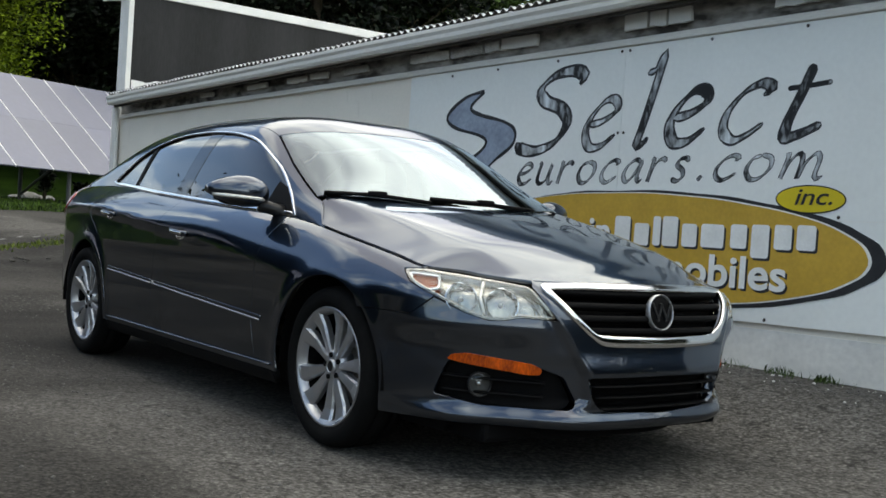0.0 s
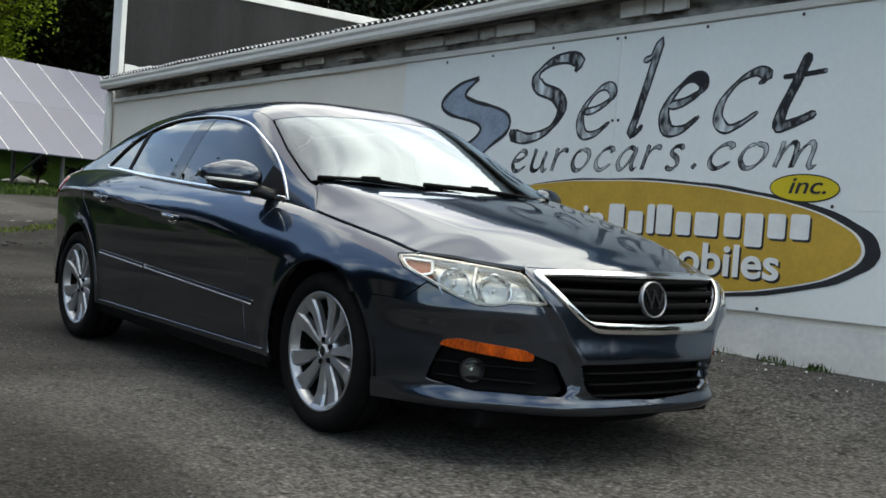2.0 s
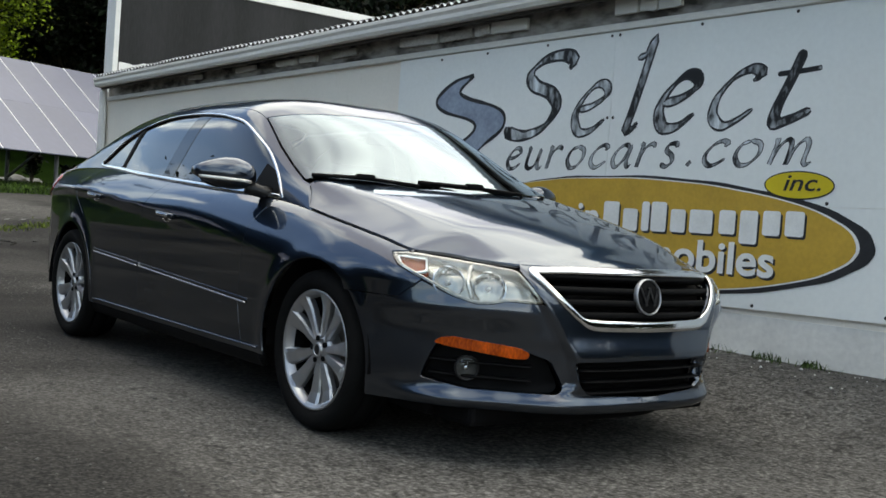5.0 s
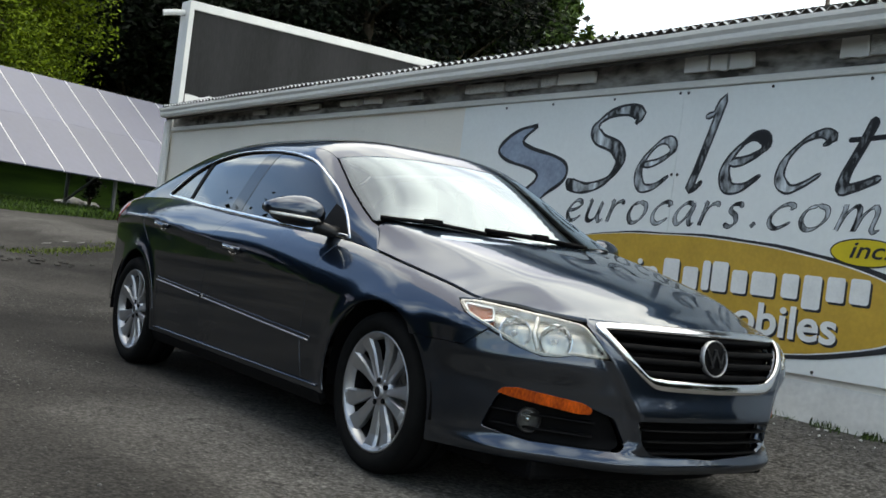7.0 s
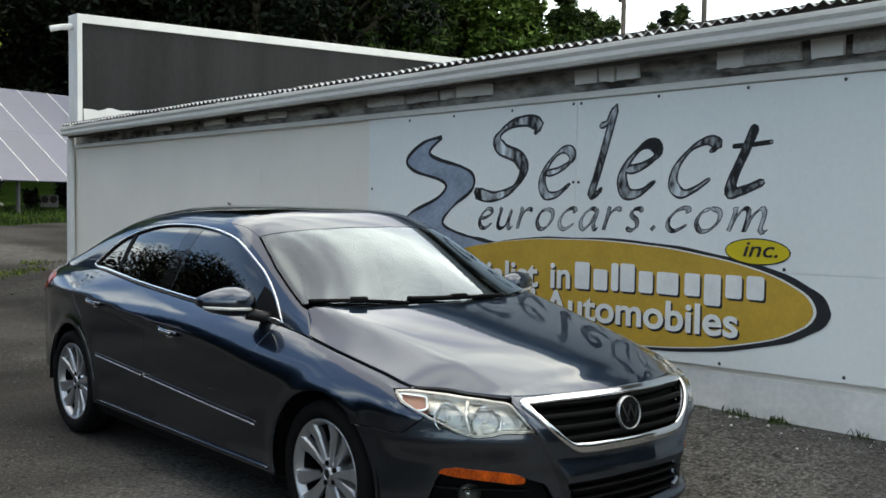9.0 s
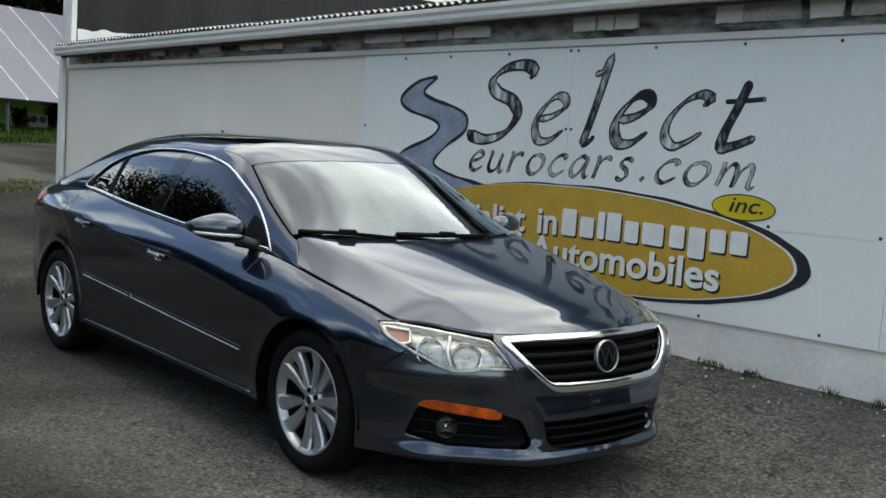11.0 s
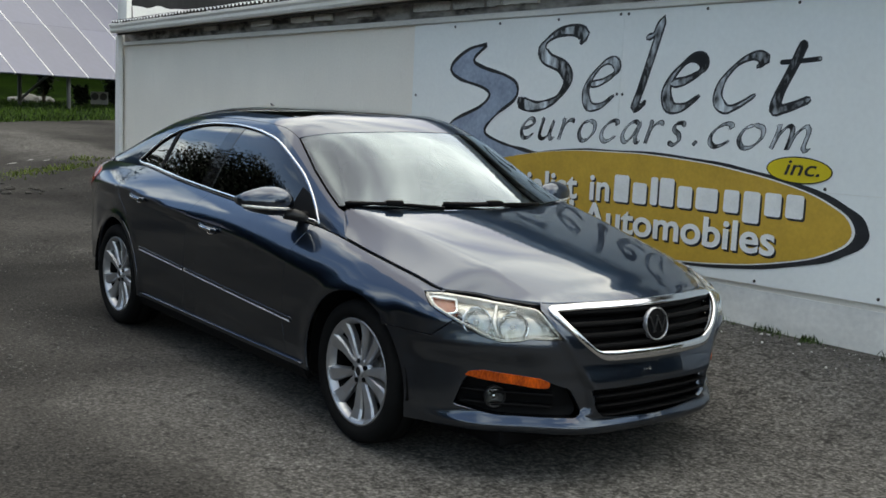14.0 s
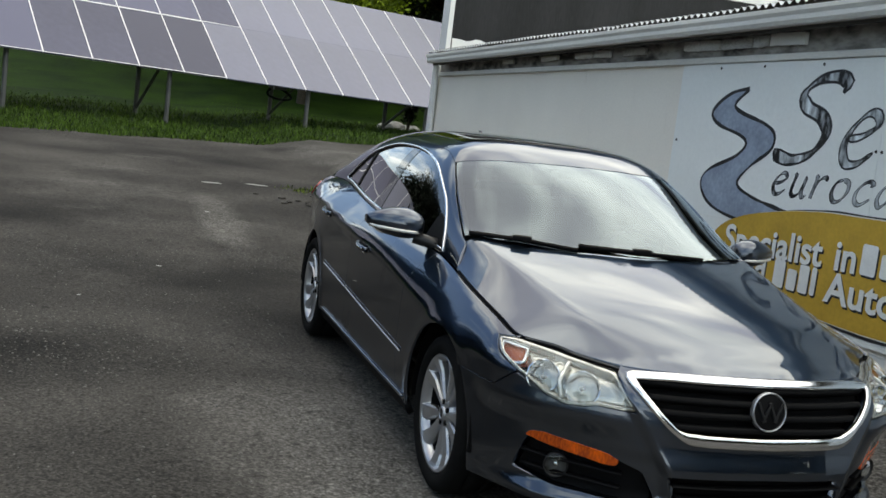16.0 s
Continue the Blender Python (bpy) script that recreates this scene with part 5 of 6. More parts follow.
def blades(spots, hmin, hmax, w, seed):
    r = np.random.default_rng(seed)
    n = len(spots)
    p = np.array(spots)
    h = r.uniform(hmin, hmax, n)
    a = r.uniform(0, 2 * np.pi, n)
    dx = np.stack([np.cos(a), np.sin(a), np.zeros(n)], 1) * w
    ln = np.stack([r.normal(0, .35, n) * h, r.normal(0, .35, n) * h, h], 1)
    V = np.stack([p - dx, p + dx, p + ln * .6 + dx * .6, p + ln + np.array([.2, .1, -.1]) * h[:, None] * r.normal(0, .6, (n, 1))], 1).reshape(-1, 3)
    i = np.arange(n)[:, None] * 4
    return V, np.concatenate([i + [0, 1, 2], i + [0, 2, 3]], 0)


spots = []
while len(spots) < 60000:
    y = r.uniform(-14, 16)
    x = edge_x(y) - abs(r.normal(0, 5.0)) + .15
    spots.append((x, y, ground_z(x, y) - .02))
V, F = blades(spots, .04, .15, .012, 4)
tagged(fast_mesh("grass", V, F, "grass", None, "rough green grass on the bank"), category="grass", kind="stuff")
spots = []
for k in range(34):
    cx = r.uniform(-8.5, 3.7)
    if r.uniform() < .45:
        cx = r.choice([1.35, 1.6, 2.1, 2.45, 1.0, 2.25]) + r.normal(0, .05)
    for j in range(int(r.uniform(6, 44))):
        x = cx + r.normal(0, .032)
        y = 2.20 + .0176 * x - abs(r.normal(0, .035))
        spots.append((x, y, ground_z(x, y) - .01))
V, F = blades(spots, .012, .062, .0016, 5)
tagged(fast_mesh("weeds", V, F, "leaf_mid", None, "small weeds along the foot of the wall"), category="weeds", kind="stuff")
spots = []
for cx, cy, nn in ((-9.8, .6, 140), (-10.2, 1.2, 190), (-10.0, 1.5, 170), (-9.9, 1.85, 200), (-10.6, 2.2, 160)):
    for j in range(nn):
        x, y = cx + r.normal(0, .16), cy + r.normal(0, .17)
        spots.append((x, y, ground_z(x, y) - .01))
V, F = blades(spots, .015, .07, .010, 6)
tagged(fast_mesh("weeds", V, F, "weed", None, "low weeds growing through the broken asphalt"), category="weeds", kind="stuff")


# loose grit and stones
def stones(spots, smin, smax, seed):
    r = np.random.default_rng(seed)
    base = np.array([(1, 0, 0), (-.9, .2, 0), (0, 1, .1), (.1, -1, 0), (0, 0, .7), (0, 0, -.6)])
    tri = np.array([(0, 2, 4), (2, 1, 4), (1, 3, 4), (3, 0, 4), (2, 0, 5), (1, 2, 5), (3, 1, 5), (0, 3, 5)])
    n = len(spots)
    s = smin + (smax - smin) * r.uniform(0, 1, n) ** 3
    b = base[None] * r.uniform(.6, 1.2, (n, 6, 3)) * s[:, None, None]
    a = r.uniform(0, 6.28, n)
    R = np.stack([np.stack([np.cos(a), -np.sin(a)], 1), np.stack([np.sin(a), np.cos(a)], 1)], 1)
    b[:, :, :2] = np.einsum("nij,nkj->nki", R, b[:, :, :2])
    V = (b + np.array(spots)[:, None]).reshape(-1, 3)
    F = (np.arange(n)[:, None, None] * 6 + tri[None]).reshape(-1, 3)
    return V, F


spots = []
for k in range(5200):
    x = r.uniform(-9, 3.8)
    y = 2.18 + .0176 * x - abs(r.normal(0, .42))
    spots.append((x, y, ground_z(x, y)))
for k in range(30000):
    x, y = r.uniform(-5, 4.6), r.uniform(-4.2, 2.2)
    if noise.noise((x * .5, y * .5, 8)) + .3 * r.normal() > .05 and not (abs(x) < 2.5 and abs(y) < 1.05):
        spots.append((x, y, ground_z(x, y)))
for k in range(300):
    x, y = -9.6 + r.normal(0, .7), .7 + r.normal(0, .4)
    spots.append((x, y, ground_z(x, y)))
flakes = []
for k in range(240):
    x = r.uniform(-3.5, 4.2)
    y = 2.17 + .0176 * x - abs(r.normal(0, .16))
    flakes.append((x, y, ground_z(x, y) + .002))
V, F = stones(flakes, .004, .017, 8)
tagged(fast_mesh("paint_chips", V, F, "base", None, "flakes of white paint fallen at the foot of the wall"), category="paint chips", kind="stuff")
V, F = stones(spots, .0025, .013, 3)
tagged(fast_mesh("gravel", V, F, "stone", None, "loose grit and small stones on the asphalt"), category="gravel", kind="stuff")
for x, y, sx, sy in ((-9.75, -.70, .10, .16), (-9.95, -.05, .10, .20), (-11.2, 1.35, .06, .10), (-11.2, 1.62, .05, .06), (-6.93, -1.01, .04, .05), (-3.6, -1.7, .03, .03), (-2.2, -2.3, .02, .02), (3.2, 1.3, .02, .025), (-10.9, 1.75, .05, .07)):
    bm = bmesh.new()
    ring = [(.7 * sx * (1 + .7 * noise.noise((a * 1.3, x, y))) * math.cos(a), .7 * sy * (1 + .8 * noise.noise((a * 2, y, x))) * math.sin(a)) for a in np.linspace(0, 6.28, 18, endpoint=False)]
    bm.faces.new([bm.verts.new((x + a, y + b, ground_z(x + a, y + b) + .008)) for a, b in ring])
    bmesh.ops.triangulate(bm, faces=bm.faces)
    tagged(part("paint_splash", bm, "faded", None, "small splash of old white paint on the asphalt"), category="paint mark")



def rock(x, y, s, material, label, seed):
    r = np.random.default_rng(seed)
    bm = bmesh.new()
    bmesh.ops.create_icosphere(bm, subdivisions=2, radius=1)
    ax = r.uniform(.7, 1.25, 3) * s
    for v in bm.verts:
        k = 1 + .28 * noise.noise(v.co * 1.7 + Vector((seed, 0, 0)))
        v.co = Vector((v.co.x * ax[0] * k, v.co.y * ax[1] * k, v.co.z * ax[2] * .6 * k))
    ob = part("stone", bm, material, None, label)
    ob.location = (x, y, ground_z(x, y) + s * .22)
    tagged(ob, category="stone", group="loose stones")


r = np.random.default_rng(31)
for k in range(9):
    rock(-28.6 + r.normal(0, .35), 6.5 + k * .14 + r.normal(0, .1), r.uniform(.14, .30), "rock", "pale rounded stone lying in the grass under the panels", 60 + k)
for k in range(16):
    rock(-8.4 + r.normal(0, .28), .55 + r.normal(0, .35), r.uniform(.02, .055), "dark", "small dark lump of broken asphalt in the yard", 90 + k)


def shrub(x, y, h, w, seed, label):
    r = np.random.default_rng(seed)
    t = thing("shrub", label, "shrub", pose(x, y, ground_z(x, y)), group="shrubs")
    bm = bmesh.new()
    cs, sp = [], []
    for k in range(12):
        a, q = r.uniform(0, 6.28), r.uniform(.35, 1)
        tip = Vector((w * math.cos(a) * r.uniform(.2, 1), w * math.sin(a) * r.uniform(.2, 1), h * q))
        tube_bm([(0, 0, -.05), tip * .5 + Vector((0, 0, .05)), tip], [.018, .012, .005], 5, bm)
        cs.append(tip)
        sp.append(w * .28)
    part("stems", bm, "bark", t)
    V, F = leaf_mesh(cs, sp, 60, .07, .6, seed)
    fast_mesh("foliage", V, F, "leaf_dark", t)


shrub(-26.9, 6.85, 1.1, .25, 71, "thin dark shrub growing beside pale stones")
shrub(-24.2, 7.0, .50, .20, 72, "small dense dark shrub beside a pale metal box")
shrub(-25.2, 8.3, .7, .35, 73, "dense dark shrub in the grass by the shed corner")


def equipment_box(x, y, turn):
    """A small sheet-metal box on two feet, with two round dark fan openings in its face."""
    t = thing("equipment_box", "pale grey metal box with two round dark fans in the grass", "equipment box", pose(x, y, ground_z(x, y), rz=turn))
    bm = bmesh.new()
    bmesh.ops.create_cube(bm, size=1)
    for v in bm.verts:
        v.co = (v.co.x * .26, v.co.y * .46, v.co.z * .34 + .27)
    bmesh.ops.bevel(bm, geom=bm.edges[:], offset=.015, segments=2, affect="EDGES")
    part("body", bm, "enamel", t)
    for side in (-1, 1):
        part("foot", box_bm((.2, .05, .13), (0, side * .17, .04)), "dark", t)
        c = (.131, side * .112, .31)
        bm = bmesh.new()
        bmesh.ops.create_cone(bm, cap_ends=True, segments=24, radius1=.088, radius2=.088, depth=.012, matrix=Matrix.Translation(c) @ Matrix.Rotation(math.pi / 2, 4, "Y"))
        fan = part("fan", bm, "dark", t, "round black fan opening")
        ring = [(c[0] + .008, c[1] + .09 * math.cos(q), c[2] + .09 * math.sin(q)) for q in np.linspace(0, 2 * math.pi, 25)]
        part("fan_ring", tube_bm(ring, .008, 5), "dark", fan)


equipment_box(-24.3, 7.52, -22)


# poles and wires
def utility_pole(deg, d, h, arm):
    x, y = polar(deg, d)
    z = ground_z(x, y)
    t = thing("utility_pole", "weathered wooden utility pole with cross arm against the sky", "utility pole", pose(x, y, z, 0, 0, deg + 12), group="poles")
    part("shaft", tube_bm([(0, 0, -1), (0, 0, h)], [.15, .10], 10), "pole", t, "", True)
    part("cross_arm", box_bm((1.8, .1, .12), (0, 0, h - arm), .01), "pole", t)
    for k in (-.8, -.42, .42, .8):
        part("insulator", lathe_bm([(0, 0), (.05, 0), (.06, .05), (.03, .14), (0, .15)], 8, "z"), "white", t).location = (k, 0, h - arm + .06)
    return Vector((x, y, z + h - arm + .2))


p1 = utility_pole(130.6, 47, 9.3, .3)
p2 = utility_pole(126.5, 50, 14.5, .8)
p3 = Vector((*polar(163, 40), 14.5))
for k in range(3):
    off = Vector((0, 0, -.35 * k))
    for a, b in ((p1, p3), (p1, p2)):
        pts = [a.lerp(b, t) + off + Vector((0, 0, -2.2 * 4 * t * (1 - t) * ((a - b).length / 45) ** 2)) for t in np.linspace(0, 1, 24)]
        tagged(part("overhead_wire", tube_bm(pts, .014, 5), "black", None, "thin black overhead wire between poles"), category="wire", group="overhead wires")


# ---- the car: a dark grey four-door coupe ----
car = thing("car", "dark metallic grey four-door saloon parked on the asphalt beside the wall", "car")


def full_shell(s, z):
    """The skin carried on past the nose's middle to the other side."""
    s = np.asarray(s, float)
    p = shell(np.where(s > SLEN, 2 * SLEN - s, s), z)
    return p * np.stack([np.ones_like(s), np.where(s > SLEN, -1, 1), np.ones_like(s)], -1)


def sunk(fn, d):
    def f(u, v):
        p, n = fn(u, v), fn_normal(fn, u, v, 6e-3)
        n = n * np.sign((n * (p - np.array([0, 0, .5]))).sum(-1))[..., None]
        return p - n * d
    return f


def outward(p):
    return p - np.array([0, 0, .55])


def sx(x):
    return float(s_of_x(x))


def top_of(s):
    return float(np.interp(s, SU, SC[:, 3]))


def both(name, outline, fn, material, parent, **kw):
    return [panel(name, outline, fn, material, parent, mirror=mi, **kw) for mi in (False, True)]


def on_path(fn, uv, n=60, closed=False):
    """Points and normals of a polyline laid on a surface."""
    uv = np.asarray(uv, float)
    if closed:
        uv = np.vstack([uv, uv[:1]])
    d = np.r_[0, np.cumsum(np.linalg.norm(np.diff(uv, axis=0), axis=1))]
    t = np.linspace(0, d[-1], n, endpoint=not closed)
    q = np.stack([np.interp(t, d, uv[:, 0]), np.interp(t, d, uv[:, 1])], 1)
    p, nn = fn(q[:, 0], q[:, 1]), fn_normal(fn, q[:, 0], q[:, 1])
    return p, nn * np.sign((nn * outward(p)).sum(1))[:, None]


def arch(cx, z0, z1, front, r=ARCH_R, n=26):
    """Points of a wheel arch in plan length and height, from z0 on the rear side over the top to z1 on the front side."""
    a0, a1 = math.pi - math.asin((z0 - TYRE_R) / r), math.asin((z1 - TYRE_R) / r)
    return [(sx(cx + r * math.cos(a)), TYRE_R + r * math.sin(a)) for a in np.linspace(a0, a1, n)]


SILL = .245
# headlamp outline on the nose, clockwise from its outer tip
HL = rounded([(4.838, .742), (4.925, .747), (5.10, .733), (5.26, .722), (5.385, .708), (5.470, .597), (5.335, .602), (5.29, .590), (5.225, .586), (5.14, .607), (5.03, .655), (4.91, .700)], .02, 4)
DOOR_F = [(sx(.855), .890), (sx(.80), .70), (sx(.79), .45), (sx(.83), SILL)]
DOOR_M = [(sx(-.235), top_of(sx(-.235)) - .002), (sx(-.31), .80), (sx(-.335), .5), (sx(-.33), SILL)]
DOOR_R = [(sx(-1.36), top_of(sx(-1.36)) - .002), (sx(-1.32), .83), (sx(-1.19), .735)]
rear_cut = [(sx(AXR + (ARCH_R + .03) * math.cos(a)), TYRE_R + (ARCH_R + .03) * math.sin(a)) for a in np.linspace(1.15, -.18, 14)]


def top_line(s0, s1, n, d=.002):
    return [(s, top_of(s) - d) for s in np.linspace(s0, s1, n)]


fender_arch = arch(AXF, SILL, .584, 1)
fender = list(reversed(DOOR_F)) + top_line(sx(.87), 4.925, 26) + [(4.925, .750), (4.832, .744), (4.905, .698), (5.02, .655), (4.93, .585)] + fender_arch[::-1]
both("front_wing", fender, shell, "paint", car, out=outward, gap=.0015, label="dark metallic grey front wing")
fdoor = [*DOOR_M[::-1]] + top_line(sx(-.235), sx(.855), 24) + DOOR_F
rdoor = rear_cut[::-1] + DOOR_R[::-1] + top_line(sx(-1.36), sx(-.235), 24)[1:-1] + DOOR_M + [(sx(-.95), SILL)]
fd = both("front_door", fdoor, shell, "paint", car, out=outward, gap=.0015)
rd = both("rear_door", rdoor, shell, "paint", car, out=outward, gap=.0015)
rear_arch = arch(AXR, .34, SILL, 1)
quarter = [(1.05, .345), (.95, .5), (.80, .70), (.70, .86)] + top_line(.70, sx(-1.36), 26) + DOOR_R + rear_cut + [(sx(-.95), SILL), rear_arch[-1]] + rear_arch[::-1]
both("rear_wing", quarter, shell, "paint", car, out=outward, gap=.002)
sill = [(sx(-.99), .19), (sx(.99), .19), (sx(.99), SILL - .003), (sx(-.99), SILL - .003)]
both("sill", sill, shell, "black", car, out=outward, rim=.03)
tailp = [(0, .28), (.85, .30), (1.05, .345), (.95, .5), (.80, .70), (.70, .86), (.70, top_of(.7)), (.35, top_of(.35)), (0, top_of(0))]
both("rear_bumper", tailp, shell, "paint", car, out=outward, rim=.02)

# nose
GR = [(5.432, .707), (5.49, .652), (5.55, .596), (5.605, .550), (5.645, .530), (5.70, .525), (SLEN, .521)]
GRT = [(SLEN, .716), (5.80, .716), (5.60, .714)]
mir = lambda pts: [(2 * SLEN - a, b) for a, b in reversed(pts)]
grille_hole = rounded(GR + mir(GR)[1:] + mir(GRT)[:-1] + GRT, .018, 4)
INT = [(5.592, .396), (5.622, .308), (5.665, .274), (SLEN, .258)]
intake_hole = rounded(INT + mir(INT)[1:] + [(2 * SLEN - 5.80, .398), (SLEN, .400), (5.80, .398)], .02, 4)
FOG = rounded([(5.020, .300), (5.070, .415), (5.105, .448), (5.155, .456), (5.40, .430), (5.52, .392), (5.575, .298), (5.55, .272), (5.22, .274)], .018, 4)
hl_low = [(5.03, .652), (5.14, .603), (5.225, .582), (5.29, .586), (5.335, .598), (5.474, .592), (5.392, .708), (5.405, .738)]
half = [(4.80, .205)] + [p for p in arch(AXF, .5, .205, 1)[::-1] if p[0] > sx(1.55)][:12] + [(sx(1.604), .582), (4.93, .582), (5.02, .648)] + hl_low[1:] + top_line(5.41, SLEN, 12)[:-1]
bumper_outline = half + mir(half)
bumper = panel("front_bumper", bumper_outline, full_shell, "paint", car, [grille_hole, intake_hole, FOG, mir([tuple(p) for p in FOG])], step=.015, rim=.035, out=outward, level_rim=True)
panel("grille_back", inset_poly(dense(grille_hole, .02), -.03), set_back(.075), "black", car, out=outward, rim=0, step=.06)
panel("intake_back", inset_poly(dense(intake_hole, .02), -.04), set_back(.06), "black", car, out=outward, rim=0, step=.06)
both("lamp_recess", FOG, set_back(.045), "black", car, out=outward, rim=0, step=.05)
for z in (.285, .325, .365):
    e = 5.605 + max(0, .40 - z) * .42
    p, n = on_path(set_back(.03), [(e, z), (2 * SLEN - e, z)], 40)
    bar("intake_slat", p, n, .008, .03, "black", bumper)
for z in (.322, .372):
    for mi in (False, True):
        p, n = on_path(set_back(.028), [(5.05, z), (5.46, z - .006)], 20)
        bar("recess_slat", p, n, .010, .02, "black", bumper, mirror=mi)
grille = new("grille")
grille.parent = car
for i, z in enumerate((.560, .602, .644, .686)):
    e = np.interp(z, [.521, .530, .550, .596, .652, .707], [5.70, 5.645, 5.605, 5.55, 5.49, 5.435]) + .012
    p, n = on_path(set_back(.034), [(e, z), (2 * SLEN - e, z)], 50)
    bar("slat", p, n, .024, .024, "black", grille)
ring = dense(inset_poly(dense(grille_hole, .01), .000), .012)
p, n = on_path(full_shell, ring, len(ring), True)
w = np.where(ring[:, 1] > .69, .038, np.where(ring[:, 1] < .545, .042, .024))
w = np.convolve(np.r_[w[-3:], w, w[:3]], np.ones(7) / 7, "valid")
bar("surround", p, n, .03, .012, "chrome", grille, closed=True, lift=.001, label="bright chrome grille surround", ws=w)
eu, ez = SLEN, .632
c0 = shell(np.array([eu]), np.array([ez]))[0]
emb = new("badge")
emb.parent = grille
emb.matrix_basis = pose(c0[0] - .004, 0, c0[2], 0, -9, 0)
part("badge_disc", lathe_bm([(0, .004), (.058, .004), (.064, .0), (.064, -.02)], 40, "x"), "black", emb, "", True)
part("badge_ring", lathe_bm([(.0620, .0), (.0630, .006), (.066, .009), (.0685, .006), (.069, -.012)], 48, "x"), "alloy", emb, "thin grey metal ring", True)
bm = bmesh.new()
for px, hgt, rot in ((-.034, .075, 24), (-.012, .075, -24), (.012, .075, 24), (.034, .075, -24)):
    box_bm((.010, .010, hgt), (.007, px, 0), .002, Matrix.Rotation(radians(rot), 4, "X"), bm)
part("badge_bars", bm, "satin", emb)


# headlamps
def frame_at(fn, u, v, depth=0.0):
    p = fn(np.array([u]), np.array([v]))[0]
    n = fn_normal(fn, np.array([u]), np.array([v]), .01)[0]
    n = n * np.sign((n * outward(p)).sum())
    return Vector(p - n * depth), Vector(n)


for side in (1, -1):
    mi = side < 0
    flip = Matrix.Diagonal((1, side, 1, 1))
    lamp = new("headlamp")
    lamp.parent = car
    tagged(lamp, "clear headlamp with chrome reflectors and amber corner")
    panel("housing", inset_poly(HL, .004), set_back(.05), "lamp_silver", lamp, out=outward, rim=0, step=.03, mirror=mi)
    panel("housing_edge", HL, shell, "lamp_inner", lamp, [inset_poly(HL, .010)], step=.02, rim=.055, out=outward, lift=-.004, mirror=mi)
    panel("lens", inset_poly(HL, .002), shell, "lens", lamp, out=outward, rim=0, step=.03, lift=.001, mirror=mi)
    p, n = on_path(shell, dense(inset_poly(HL, .006), .012), 120, True)
    bar("lens_rim", p, n, .0075, .004, "lamp_silver", lamp, closed=True, lift=-.003, mirror=mi, label="pale silver lamp edge")
    for u, v, r in ((5.115, .668, .056), (5.275, .652, .058)):
        p, n = frame_at(shell, u, v, .024)
        d = (n + Vector((.7, 0, 0))).normalized()
        q = d.to_track_quat("X", "Z").to_matrix().to_4x4()
        bm = lathe_bm([(.010, -.052), (r * .35, -.047), (r * .62, -.038), (r * .85, -.022), (r, .0), (r * 1.06, .001), (r * 1.06, -.01)], 16, "x")
        for k, vv in enumerate(bm.verts):
            vv.co.x += .0045 * noise.noise((k * 1.7, u * 40, 3))
        for vv in bm.verts:
            vv.co = flip @ (Matrix.Translation(p) @ q @ vv.co)
        part("reflector", bm, "chrome", lamp, "round chrome reflector bowl")
        bm = lathe_bm([(0, -.006), (.007, -.012), (.010, -.05)], 12, "x")
        for vv in bm.verts:
            vv.co = flip @ (Matrix.Translation(p) @ q @ vv.co)
        part("bulb", bm, "alu", lamp, "", True)
    CL = rounded([(4.874, .733), (5.008, .726), (5.030, .686), (4.985, .676), (4.925, .699)], .010, 4)
    p, n = on_path(sunk(shell, .010), dense(CL, .012), 40, True)
    bar("corner_frame", p, n, .012, .008, "chrome", lamp, closed=True, mirror=mi)
    panel("corner_lens", CL, sunk(shell, .016), "corner", lamp, out=outward, rim=.02, step=.02, mirror=mi, label="amber corner reflector")
    p, n = on_path(sunk(shell, .01), [(5.195, .715), (5.19, .66), (5.21, .60)], 12)
    bar("divider", p, n, .014, .01, "dull", lamp, mirror=mi)
    panel("marker_lamp", rounded([(5.070, .432), (5.095, .452), (5.155, .460), (5.40, .434), (5.437, .418), (5.432, .396), (5.38, .394), (5.12, .424)], .012, 4), shell, "amber", bumper, out=outward, rim=.02, lift=.002, step=.02, mirror=mi, label="amber front marker lamp")
    p, n = frame_at(shell, 5.208, .346, .012)
    fog = new("fog_lamp")
    fog.parent = bumper
    d = (n + Vector((.8, 0, 0))).normalized()
    q = Matrix.Translation(p) @ d.to_track_quat("X", "Z").to_matrix().to_4x4()
    for nm, pr, mt in (("bezel", [(.040, -.03), (.046, .004), (.042, .008), (.038, .0)], "satin"), ("lens", [(0, .010), (.02, .008), (.038, 0)], "lens"), ("bowl", [(0, -.025), (.02, -.02), (.037, -.002)], "steel"), ("bulb", [(0, -.004), (.008, -.006), (.012, -.014), (.012, -.022)], "chrome")):
        bm = lathe_bm(pr, 28, "x")
        for vv in bm.verts:
            vv.co = flip @ (q @ vv.co)
        part(nm, bm, mt, fog, "", True)
    # tail lamp wrapping the rear corner
    panel("tail_lamp", rounded([(.42, .80), (.40, .925), (.75, .945), (1.0, .962), (1.15, .957), (1.20, .925), (1.12, .862), (.95, .815), (.70, .79)], .02, 4), shell, "red", car, out=outward, rim=.02, lift=.004, step=.03, mirror=mi, label="red tail lamp")

# bonnet
x_cowl = lambda y: 1.20 - .42 * y * y
hood_out = []
for s in np.linspace(5.998, sx(1.11), 60):
    p = shell(np.array([s]), np.array([top_of(s)]))[0]
    hood_out.append((p[0], p[1]))
hood_half = [(x, y) for x, y in hood_out]
hood_half += [(1.06, -.755)] + [(x_cowl(y), y) for y in np.linspace(-.715, 0, 16)[0:-1]]
hood_poly = np.array(hood_half + [(x, -y) for x, y in hood_half[::-1][:-1]] )
